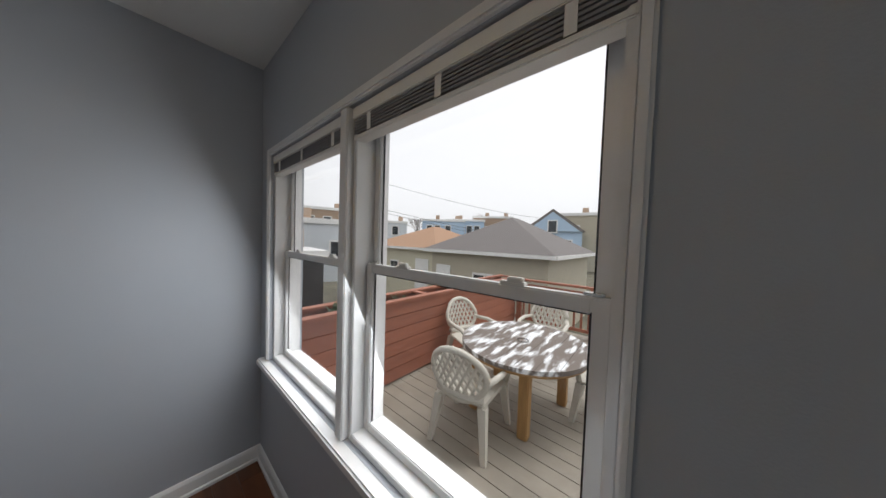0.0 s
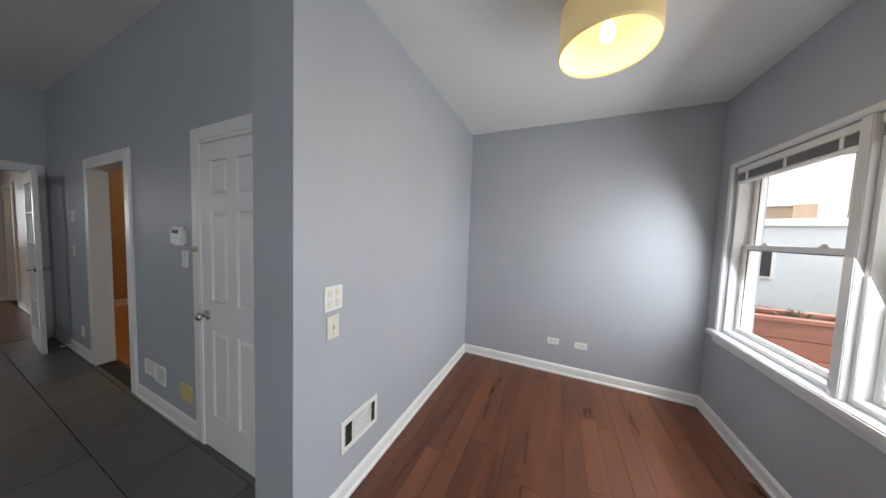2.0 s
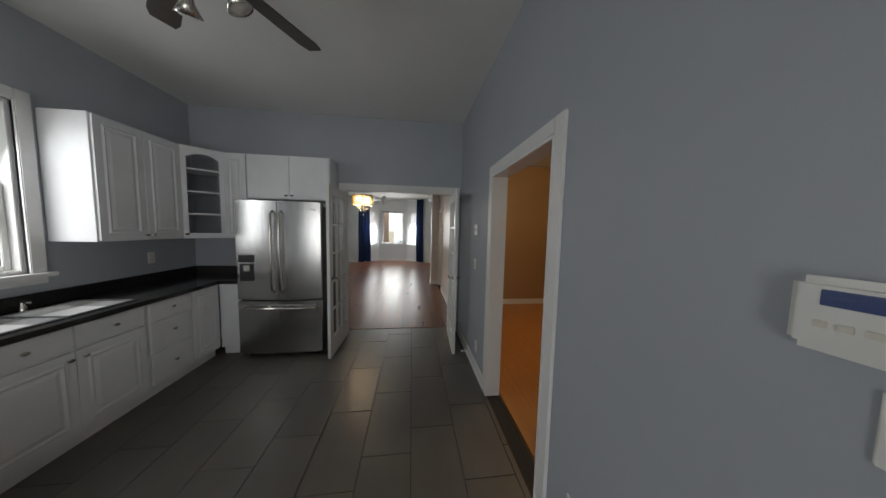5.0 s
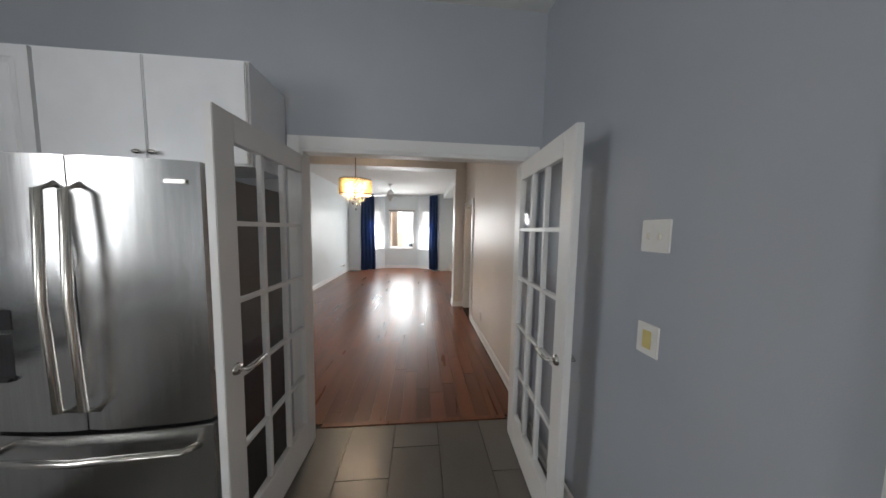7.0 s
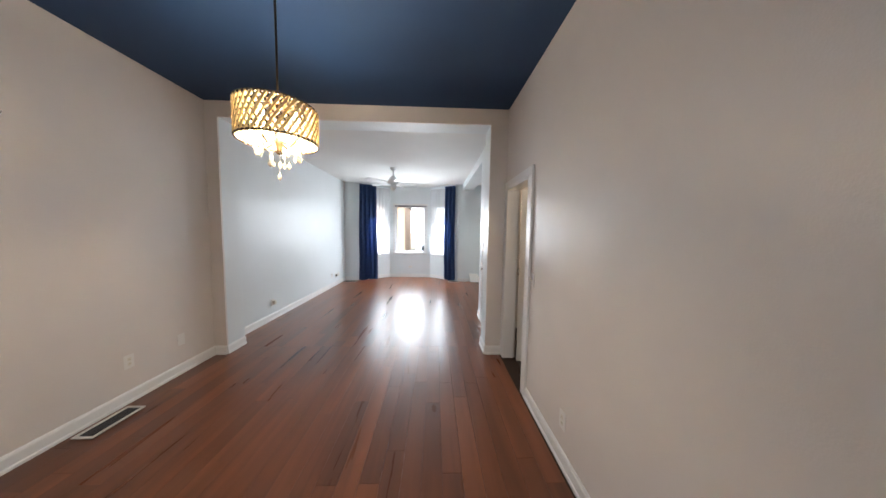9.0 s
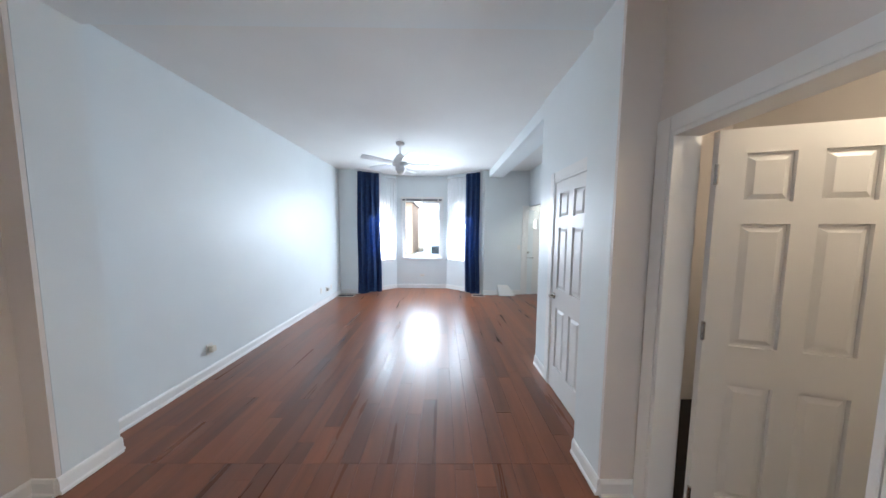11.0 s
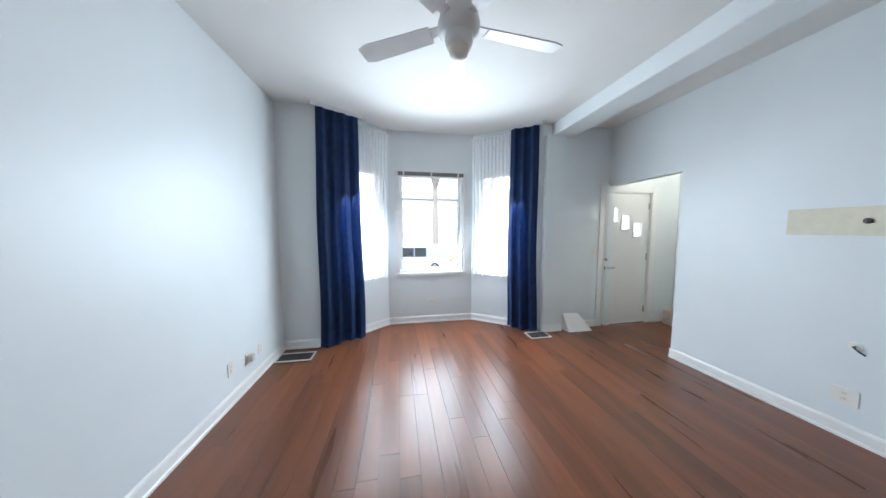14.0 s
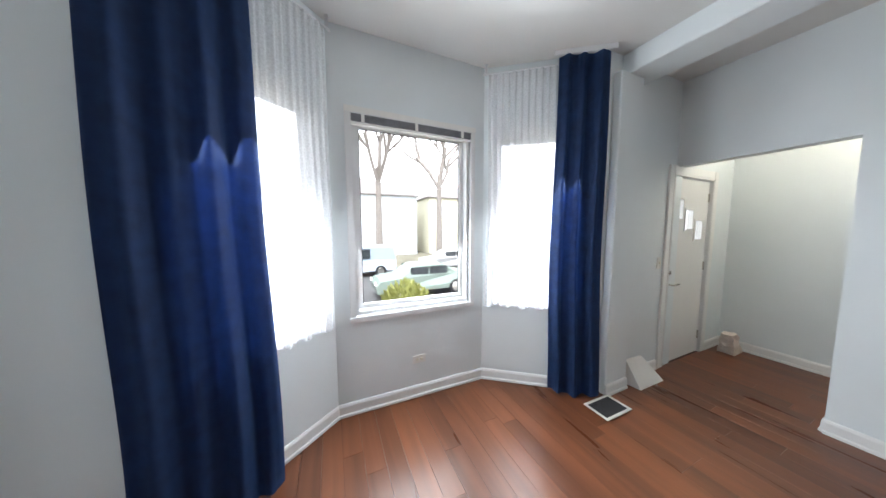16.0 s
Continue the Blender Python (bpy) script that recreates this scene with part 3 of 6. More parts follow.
# pantry door in the kitchen wall, seen from -y; local x runs towards +x
door_trim("door_frame_1", "y", 0.36, -2.19, -1.45, 2.05, -1, 0.12, "white painted door casing in the kitchen wall")
d1 = panel_door("door_1", pose(-2.17, 0.385, 0), 0.70, 2.03, "closed white six-panel door in the kitchen")
knob(d1, 0.055, 0.92, -0.035)
door_trim("door_frame_2", "y", 0.36, -4.38, -3.40, 2.05, -1, 0.12, "white painted casing of the open doorway")
door_trim("door_frame_3", "x", -5.89, -1.29, 0.25, 2.09, 1, 0.082, "white painted casing of the double doorway")
door_trim("door_frame_4", "y", 0.40, DOOR_D[0], DOOR_D[1], 2.04, -1, 0.12, "cream-white casing of the narrow doorway")
# side door stands open into the room behind it, hinged at its far jamb
d4 = panel_door("door_4", pose(DOOR_D[0] + 0.06, 0.535, 0, 0, 0, 74), 0.64, 2.02, "cream six-panel door standing open", -1)
d5 = panel_door("door_5", pose(-10.285, 0.385, 0), 0.60, 2.01, "closed white six-panel closet door")
lever(d5, 0.055, 0.93, -0.035, 1)
door_trim("door_frame_5", "y", 0.36, -10.30, -9.67, 2.03, -1, 0.12, "white painted closet door casing")


def french_door(name, m, w, h, label, handle_at):
    d = thing(name, (0, 0, 0), label, "door", "pair of french doors", kind="structure")
    d.matrix_basis = m
    st, top, bot, t = 0.105, 0.115, 0.23, 0.036
    part("stile", boxes((0, st, -t, 0, 0.01, h), bevel=0.003), M_DOOR, d)
    part("stile", boxes((w - st, w, -t, 0, 0.01, h), bevel=0.003), M_DOOR, d)
    part("rail", boxes((st, w - st, -t, 0, h - top, h), bevel=0.002), M_DOOR, d)
    part("rail", boxes((st, w - st, -t, 0, 0.01, bot), bevel=0.002), M_DOOR, d)
    gw, gh = (w - 2 * st) / 3, (h - top - bot) / 5
    for k in (1, 2):
        part("muntin", boxes((st + gw * k - 0.011, st + gw * k + 0.011, -t + 0.004, -0.004, bot, h - top), bevel=0.003), M_DOOR, d)
    for k in range(1, 5):
        part("muntin", boxes((st, w - st, -t + 0.005, -0.005, bot + gh * k - 0.011, bot + gh * k + 0.011), bevel=0.003), M_DOOR, d)
    for i in range(3):
        for j in range(5):
            g = part("pane", boxes((st + gw * i + 0.011, st + gw * (i + 1) - 0.011, -t / 2 - 0.002, -t / 2 + 0.002, bot + gh * j + 0.011, bot + gh * (j + 1) - 0.011)), M_GLASS, d)
            g.visible_shadow = False
    lever(d, handle_at, 0.96, -t, -1 if handle_at > w / 2 else 1)
    lever(d, handle_at, 0.96, 0.0, -1 if handle_at > w / 2 else 1, -1)
    return d


french_door("door_2", pose(-5.93, -1.262, 0, 0, 0, -2.0), 0.765, 2.04, "white french door with fifteen panes, folded open", 0.70)
french_door("door_3", pose(-5.92, 0.228, 0, 0, 0, -3.0), 0.765, 2.04, "white french door with fifteen panes, folded open", 0.70)

# entry door with three stepped lights
fd = thing("door_6", (-13.882, 1.29, 0), "cream-white flush entry door with three small stepped panes", "door", rz=90, kind="structure")
LIGHTS = [(0.09, 1.60), (0.305, 1.485), (0.52, 1.37)]
LW, LH = 0.15, 0.22
bs, cols = [], sorted(LIGHTS)
x = 0.01
for lx, lz in cols:
    bs += [(x, lx, 0.0, 0.04, 0.01, 2.03), (lx, lx + LW, 0.0, 0.04, 0.01, lz), (lx, lx + LW, 0.0, 0.04, lz + LH, 2.03)]
    x = lx + LW
bs.append((x, 0.80, 0.0, 0.04, 0.01, 2.03))
part("door_leaf", boxes(*bs), M_DOOR, fd)
for lx, lz in LIGHTS:
    part("light_frame", boxes((lx - 0.014, lx + 0.006, -0.012, 0.0, lz - 0.014, lz + LH + 0.014), (lx + LW - 0.006, lx + LW + 0.014, -0.012, 0.0, lz - 0.014, lz + LH + 0.014),
                              (lx + 0.006, lx + LW - 0.006, -0.012, 0.0, lz - 0.014, lz + 0.006), (lx + 0.006, lx + LW - 0.006, -0.012, 0.0, lz + LH - 0.006, lz + LH + 0.014)), M_TRIM, fd)
    part("pane", boxes((lx, lx + LW, 0.018, 0.022, lz, lz + LH)), M_GLASS, fd).visible_shadow = False
lever(fd, 0.06, 0.90, 0.0, 1)
part("deadbolt", lathe([(0.0, 0.02), (0.018, 0.018), (0.026, 0.0)], 16, m=pose(0.06, 0.0, 1.03, 90)), M_CHROME, fd, smooth=True)
for z in (0.22, 1.06, 1.85):
    part("hinge", boxes((0.775, 0.80, -0.012, -0.001, z - 0.05, z + 0.05), bevel=0.002), M_CHROME, fd)
door_trim("door_frame_6", "x", -13.87, 1.27, 2.12, 2.06, 1, 0.15, "white painted entry door casing")

# ---- floors ----
solid("floor_kitchen", boxes((-6.08, 1.25, -3.42, 0.48, -0.06, -0.010)), M_GROUT, "grey-brown plank tile kitchen floor", "floor")
solid("floor_sunroom", boxes((-1.30, 1.45, 0.48, 2.72, -0.06, -0.010)), M_SUB, "red-brown wood sunroom floor", "floor")
solid("floor_dining", boxes((-9.40, -6.08, -3.25, 0.54, -0.06, -0.010)), M_SUB, "dark red-brown wood dining room floor", "floor")
solid("floor_living", prism([(-9.40, -3.40), (-9.40, 2.75), (-14.07, 2.75), (-14.07, 0.20), (-14.65, -0.58), (-14.65, -1.96), (-14.07, -2.70), (-14.07, -3.40)], -0.06, -0.010), M_SUB, "red-brown wood living room floor", "floor")
solid("threshold", boxes((-6.10, -6.055, -1.27, 0.23, -0.009, 0.006), bevel=0.003), M_CHERRY, "dark wood threshold strip", "threshold")

# room behind the kitchen doorway and behind the narrow door
solid("floor_side_room", boxes((-7.4, -2.9, 0.50, 3.0, -0.06, -0.001)), M_OAK, "honey oak floor of the side room", "floor")
wall("wall_side_room_north", "y", 2.86, 3.0, -7.4, -2.9, 0, 2.95, M_ORANGE, "tan-orange painted side room wall")
wall("wall_side_room_east", "x", -3.05, -2.9, 0.48, 2.86, 0, 2.95, M_ORANGE, "tan-orange painted side room wall")
wall("wall_side_room_west", "x", -7.4, -7.25, 0.56, 2.86, 0, 2.95, M_ORANGE, "tan-orange painted side room wall")
wall("wall_side_room_south", "y", 0.482, 0.495, -5.89, -4.40, 0, 2.95, M_ORANGE, "tan-orange painted back of the kitchen wall")
solid("ceiling_side_room", boxes((-7.4, -2.9, 0.485, 3.0, 2.90, 3.05)), M_CEIL, "off-white side room ceiling", "ceiling")
baseboard("baseboard_side_room", [(-3.05, 2.86, -7.25, 2.86), (-7.25, 2.86, -7.25, 0.56)])
wall("wall_small_room_north", "y", 1.75, 1.85, -10.15, -7.85, 0, 2.75, M_WARM, "cream small room wall")
wall("wall_small_room_west", "x", -10.15, -10.05, 0.62, 1.75, 0, 2.75, M_WARM, "cream small room wall")
wall("wall_small_room_east", "x", -7.95, -7.85, 0.56, 1.75, 0, 2.75, M_WARM, "cream small room wall")
solid("ceiling_small_room", boxes((-10.15, -7.85, 0.56, 1.85, 2.6, 2.75)), M_CEIL, "white small room ceiling", "ceiling")
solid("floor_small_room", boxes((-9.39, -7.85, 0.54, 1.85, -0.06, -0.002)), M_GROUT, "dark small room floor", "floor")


# ---- sunroom things ----
M_SHADE = glow("cream_glass_shade", (1.0, 0.74, 0.36), 0.06)
M_BULB = glow("warm_bulb", (1.0, 0.82, 0.5), 6.0)
M_SHADEIN = shader("cream_shade_inner", (0.85, 0.72, 0.42), 0.5)

lamp = thing("ceiling_light", (0.13, 0.98, CEIL_SUN), "cream drum ceiling light with a lit bare bulb", "lamp")
part("canopy", lathe([(0.0, -0.03), (0.07, -0.028), (0.075, 0.0)], 28), M_CHROME, lamp, smooth=True)
part("stem", cyl(0.008, 0.008, 0.12, 10, -0.15), M_CHROME, lamp)
part("shade", lathe([(0.205, -0.10), (0.212, -0.10), (0.215, -0.30), (0.21, -0.32), (0.205, -0.30), (0.203, -0.11), (0.203, -0.10), (0.02, -0.095), (0.02, -0.10), (0.205, -0.10)], 40), M_SHADE, lamp, smooth=True)
part("bulb", lathe([(0.0, -0.275), (0.022, -0.265), (0.033, -0.235), (0.026, -0.20), (0.014, -0.175), (0.014, -0.15)], 18), M_BULB, lamp, "glowing warm bulb", True)


def wall_plate(name, at, rz, w, h, label, category, marks=(), material=None, group=""):
    """A plate on a wall: local x along the wall, front towards -y."""
    p = thing(name, at, label, category, group, rz)
    part("plate", boxes((-w / 2, w / 2, -0.007, 0, -h / 2, h / 2), bevel=0.003), material or M_PLATE, p)
    for mn, x0, x1, z0, z1, d, mat in marks:
        part(mn, boxes((x0, x1, -0.007 - d, -0.005, z0, z1), bevel=0.001), mat, p)
    return p


def outlet_marks(flat=False):
    out = []
    for s in (-1, 1):
        u, v = (s * 0.02, 0) if flat else (0, s * 0.02)
        out.append(("receptacle", u - 0.013, u + 0.013, v - 0.013, v + 0.013, 0.002, M_IVORYWHITE))
        out.append(("slot", u - 0.006, u - 0.003, v - 0.004, v + 0.004, 0.0026, M_BLACK))
        out.append(("slot", u + 0.003, u + 0.006, v - 0.004, v + 0.004, 0.0026, M_BLACK))
    return out


M_IVORYWHITE = shader("cream_plastic", (0.70, 0.67, 0.58), 0.35, scale=20, vary=0.02, bump=0)
TOGGLE = [("toggle", -0.004, 0.004, -0.012, 0.012, 0.010, M_IVORYWHITE), ("screw", -0.003, 0.003, 0.030, 0.036, 0.001, M_CHROME), ("screw", -0.003, 0.003, -0.036, -0.030, 0.001, M_CHROME)]
FOUR = [("rocker", sx * 0.024 - 0.013, sx * 0.024 + 0.013, sz * 0.026 - 0.018, sz * 0.026 + 0.018, 0.003, M_IVORYWHITE) for sx in (-1, 1) for sz in (-1, 1)]
wall_plate("outlet_plate", (-1.05, 0.41, 1.17), 90, 0.115, 0.125, "white double outlet plate on the sunroom wall", "outlet", FOUR)
wall_plate("light_switch", (-1.05, 0.41, 1.022), 90, 0.075, 0.12, "ivory single light switch below the outlets", "switch", TOGGLE, M_IVORYWHITE)
for x in (-0.006, 0.268):
    wall_plate("outlet", (x, 2.535, 0.36), 0, 0.12, 0.072, "white horizontal outlet above the baseboard", "outlet", outlet_marks(True), group="sunroom outlets")


def vent(name, at, rz, w, h, label, material, flat=False, n=10, open_part=None):
    """A louvred register; flat ones lie in the floor."""
    v = thing(name, at, label, "vent", "", rz)
    if flat:
        v.matrix_basis = pose(*at, -90, 0, rz)
    f = 0.022
    part("frame", boxes((-w / 2, w / 2, -0.008, 0, -h / 2, -h / 2 + f), (-w / 2, w / 2, -0.008, 0, h / 2 - f, h / 2), (-w / 2, -w / 2 + f, -0.008, 0, -h / 2 + f, h / 2 - f), (w / 2 - f, w / 2, -0.008, 0, -h / 2 + f, h / 2 - f), bevel=0.002), material, v)
    # Flat black sheet painted as the shade of the duct behind the louvres.
    part("backing", boxes((-w / 2 + f, w / 2 - f, -0.002, -0.0005, -h / 2 + f, h / 2 - f)), M_HOLE, v)
    for k in range(n):
        z = -h / 2 + f + (h - 2 * f) * (k + 0.5) / n
        bm = boxes((-w / 2 + f, w / 2 - f, -0.0045, -0.0025, -(0.2 if flat else 0.38) * (h - 0.044) / n, (0.2 if flat else 0.38) * (h - 0.044) / n))
        bmesh.ops.transform(bm, matrix=pose(0, 0, z), verts=bm.verts[:])
        # Floor register slats are coloured dark to imitate the shaded interior.
        part("slat", bm, M_DARKSTEEL if flat else material, v)
    return v


wv = vent("wall_vent", (-1.05, 0.62, 0.372), 90, 0.30, 0.19, "white metal wall register with open louvres", M_PLATE, n=7)
# Black patches on the front imitate the shade in the open gaps.
part("damper_opening", boxes((-0.12, -0.075, -0.010, -0.008, -0.06, 0.06)), M_HOLE, wv)
part("damper_opening", boxes((0.095, 0.12, -0.010, -0.008, -0.06, 0.06)), M_HOLE, wv)

# ---- kitchen things ----
def raised_panel(bm, x0, x1, z0, z1, y):
    """A routed door front: frame border with a raised field, front towards -y."""
    add_box(bm, x0, x1, y - 0.018, y, z0, z1)
    g = 0.055
    u = [bm.verts.new((x, y - 0.0185, z)) for x, z in ((x0 + g, z0 + g), (x1 - g, z0 + g), (x1 - g, z1 - g), (x0 + g, z1 - g))]
    h = g + 0.012
    v = [bm.verts.new((x, y - 0.0265, z)) for x, z in ((x0 + h, z0 + h), (x1 - h, z0 + h), (x1 - h, z1 - h), (x0 + h, z1 - h))]
    h = g + 0.028
    w = [bm.verts.new((x, y - 0.0195, z)) for x, z in ((x0 + h, z0 + h), (x1 - h, z0 + h), (x1 - h, z1 - h), (x0 + h, z1 - h))]
    h = g + 0.055
    q = [bm.verts.new((x, y - 0.0255, z)) for x, z in ((x0 + h, z0 + h), (x1 - h, z0 + h), (x1 - h, z1 - h), (x0 + h, z1 - h))]
    for a, b in ((u, v), (v, w), (w, q)):
        for k in range(4):
            bm.faces.new((a[k], a[(k + 1) % 4], b[(k + 1) % 4], b[k]))
    bm.faces.new(q)


def cab_knob(parent, x, y, z):
    part("knob", lathe([(0.0, 0.028), (0.012, 0.026), (0.015, 0.02), (0.007, 0.012), (0.006, 0.0)], 12, m=pose(x, y, z, 90) @ Matrix.Diagonal((1.4, 0.8, 1, 1))), M_CHROME, parent, "satin nickel knob", True)


def cabinet(name, at, rz, w, d, z0, z1, fronts, label, toe=0.0, group="", doors_flat=False):
    """Local x 0..w, front at y = 0 facing -y, body behind. fronts: (kind, x0, x1, z0, z1, knob x, knob z)."""
    c = thing(name, at, label, "cabinet", group, rz)
    bs = [(0, w, 0, d, z0 + toe, z1)] + ([(0, w, 0.05, d, z0, z0 + toe - 0.001)] if toe else [])
    part("body", boxes(*bs, bevel=0.002), M_CAB, c)
    for kind, x0, x1, a, b, kx, kz in fronts:
        bm = bmesh.new()
        if kind in ("drawer", "slab_door"):
            add_box(bm, x0 + 0.002, x1 - 0.002, -0.020, -0.001, a + 0.002, b - 0.002)
            bmesh.ops.bevel(bm, geom=bm.edges[:], offset=0.005, segments=2, affect="EDGES")
        else:
            raised_panel(bm, x0 + 0.002, x1 - 0.002, a + 0.002, b - 0.002, -0.001)
        f = part(kind, bm, M_CAB, c)
        if kx is not None:
            cab_knob(f, kx, -0.019, kz)
    return c


# south run, fronts face +y: local x = -(x - x_at)
YF = -2.62
cabinet("base_cabinet", (-3.63, YF, 0), 180, 0.94, 0.60, 0, 0.87, [("drawer", 0.02, 0.47, 0.70, 0.86, 0.24, 0.785), ("drawer", 0.47, 0.92, 0.70, 0.86, 0.70, 0.785), ("door", 0.02, 0.47, 0.12, 0.69, 0.43, 0.64), ("door", 0.47, 0.92, 0.12, 0.69, 0.51, 0.64)],
        "white sink base cabinet with raised-panel doors", 0.10, "white base cabinets")
cabinet("base_cabinet", (-4.572, YF, 0), 180, 0.44, 0.60, 0, 0.87, [("drawer", 0.01, 0.43, 0.70, 0.86, 0.22, 0.785), ("drawer", 0.01, 0.43, 0.41, 0.69, 0.22, 0.57), ("drawer", 0.01, 0.43, 0.12, 0.40, 0.22, 0.27)],
        "white three-drawer base cabinet", 0.10, "white base cabinets")
cabinet("base_cabinet", (-5.014, YF, 0), 180, 0.36, 0.60, 0, 0.87, [("door", 0.01, 0.35, 0.12, 0.86, None, None)], "white narrow corner base cabinet", 0.10, "white base cabinets")
cabinet("base_cabinet", (-5.38, -2.60, 0), 90, 0.22, 0.50, 0, 0.87, [], "plain white filler cabinet beside the fridge", 0.10, "white base cabinets")

M_DISH = shader("dark_stainless_dishwasher", (0.07, 0.07, 0.075), 0.3, 0.8, scale=3, vary=0.1, stretch=(30, 30, 1))
dw = thing("dishwasher", (-3.62, YF - 0.0, 0), "dark stainless dishwasher with a bar handle under the counter", "dishwasher")
part("body", boxes((0.0, 0.60, -0.57, 0.0, 0.10, 0.87)), M_DARKSTEEL, dw)
part("door", boxes((0.004, 0.596, 0.001, 0.035, 0.10, 0.86), bevel=0.008), M_DISH, dw)
part("handle", tube([(0.06, 0.036, 0.79), (0.06, 0.075, 0.79), (0.54, 0.075, 0.79), (0.54, 0.036, 0.79)], 0.011, 10), M_STEEL, dw, "polished bar handle", True)
part("kick_plate", boxes((0.0, 0.60, -0.50, -0.04, 0.0, 0.099)), M_BLACK, dw)
cabinet("base_cabinet", (-1.80, YF, 0), 180, 1.20, 0.60, 0, 0.87, [("door", 0.01, 0.60, 0.12, 0.86, 0.55, 0.8), ("door", 0.60, 1.19, 0.12, 0.86, 0.65, 0.8)], "white base cabinet beside the dishwasher", 0.10, "white base cabinets")

ct = thing("countertop", (-4.0, -2.9, 0.87), "polished black speckled granite countertop with a low upstand", "countertop")
SX0, SX1, SY0, SY1 = -0.55, 0.25, -0.17, 0.22         # sink cutout, local
part("slab", boxes((-1.885, SX0, -0.32, 0.325, 0.001, 0.04), (SX1, 2.2, -0.32, 0.325, 0.001, 0.04), (SX0, SX1, -0.32, SY0, 0.001, 0.04), (SX0, SX1, SY1, 0.325, 0.001, 0.04)), M_COUNTER, ct)
part("slab", boxes((-1.885, -1.345, 0.326, 0.54, 0.001, 0.04)), M_COUNTER, ct)
part("upstand", boxes((-1.885, 2.2, -0.32, -0.298, 0.041, 0.14), bevel=0.002), M_COUNTER, ct)
part("upstand", boxes((-1.885, -1.863, -0.297, 0.54, 0.041, 0.14), bevel=0.002), M_COUNTER, ct)

sink = thing("sink", (-4.15, -2.875, 0.912), "double-bowl stainless steel sink set in the counter", "sink")
bm = bmesh.new()
for x0, x1 in ((-0.395, -0.012), (0.012, 0.395)):
    for b in ((x0, x1, -0.19, -0.18, -0.19, 0.0), (x0, x1, 0.18, 0.19, -0.19, 0.0), (x0, x0 + 0.01, -0.18, 0.18, -0.19, 0.0), (x1 - 0.01, x1, -0.18, 0.18, -0.19, 0.0), (x0, x1, -0.18, 0.18, -0.195, -0.19)):
        add_box(bm, *b)
part("bowl", bm, M_STEEL, sink)
part("rim", boxes((-0.42, 0.42, 0.19, 0.215, 0.0, 0.006), (-0.42, 0.42, -0.215, -0.19, 0.0, 0.006), (-0.42, -0.395, -0.19, 0.19, 0.0, 0.006), (0.395, 0.42, -0.19, 0.19, 0.0, 0.006), (-0.012, 0.012, -0.19, 0.19, -0.01, 0.004), bevel=0.002), M_STEEL, sink)
fau = thing("faucet", (-4.02, -3.13, 0.91), "brushed nickel pull-down kitchen faucet", "faucet")
part("base", lathe([(0.032, 0.0), (0.03, 0.012), (0.023, 0.018), (0.022, 0.16), (0.017, 0.17)], 20), M_CHROME, fau, smooth=True)
part("spout", tube([(0, 0, 0.15)] + [(0, 0.085 - 0.085 * math.cos(a), 0.28 + 0.085 * math.sin(a)) for a in [k * math.pi / 10 for k in range(11)]] + [(0, 0.172, 0.24)], 0.013, 12), M_CHROME, fau, smooth=True)
part("spray_head", cyl(0.022, 0.016, 0.10, 16, 0.15, m=pose(0, 0.174, 0)), M_CHROME, fau, smooth=True)
part("handle", tube([(-0.02, 0, 0.10), (-0.05, 0, 0.115), (-0.11, 0.02, 0.14)], 0.008, 8), M_CHROME, fau, smooth=True)
soap = thing("soap_dispenser", (-4.30, -3.13, 0.91), "small nickel soap dispenser beside the faucet", "soap dispenser")
part("body", lathe([(0.018, 0.0), (0.018, 0.03), (0.011, 0.035), (0.011, 0.06), (0.0, 0.062)], 14), M_CHROME, soap, smooth=True)
part("nozzle", tube([(0, 0, 0.058), (0, 0.05, 0.06)], 0.006, 8), M_CHROME, soap, smooth=True)

# wall cabinets
ZB, ZT = 1.40, 2.42
cabinet("wall_cabinet", (-4.53, -2.88, 0), 180, 0.77, 0.338, ZB, ZT, [("door", 0.01, 0.385, ZB + 0.01, ZT - 0.01, 0.355, ZB + 0.05), ("door", 0.385, 0.76, ZB + 0.01, ZT - 0.01, 0.415, ZB + 0.05)], "white two-door wall cabinet beside the window", group="white wall cabinets")
cabinet("wall_cabinet", (-5.55, -2.61, 0), 90, 0.26, 0.345, ZB, ZT, [("door", 0.005, 0.255, ZB + 0.01, ZT - 0.01, 0.225, ZB + 0.05)], "white narrow wall cabinet beside the fridge", group="white wall cabinets")
cabinet("wall_cabinet", (-5.55, -2.348, 0), 90, 0.96, 0.345, 1.89, ZT, [("slab_door", 0.005, 0.48, 1.895, ZT - 0.01, 0.445, 1.935), ("slab_door", 0.48, 0.955, 1.895, ZT - 0.01, 0.515, 1.935)], "white two-door cabinet above the fridge", group="white wall cabinets")
# diagonal glass cabinet in the corner
cc = thing("glass_cabinet", (-5.30, -2.88, 0), "white corner wall cabinet with an arched glass door", "cabinet", rz=133.7)
LEN = math.hypot(0.258, 0.27)
part("stile", boxes((0.004, 0.05, -0.02, 0.0, ZB, ZT), bevel=0.003), M_CAB, cc)
part("stile", boxes((LEN - 0.05, LEN - 0.004, -0.02, 0.0, ZB, ZT), bevel=0.003), M_CAB, cc)
part("rail", boxes((0.05, LEN - 0.05, -0.02, 0.0, ZB, ZB + 0.06), bevel=0.003), M_CAB, cc)
bm = bmesh.new()
N = 12
for k in range(N):
    x0, x1 = 0.05 + (LEN - 0.1) * k / N, 0.05 + (LEN - 0.1) * (k + 1) / N
    u = ((k + 0.5) / N - 0.5) * 2
    add_box(bm, x0, x1, -0.02, 0.0, ZT - 0.07 - 0.05 * u * u, ZT)
part("arched_rail", bm, M_CAB, cc)
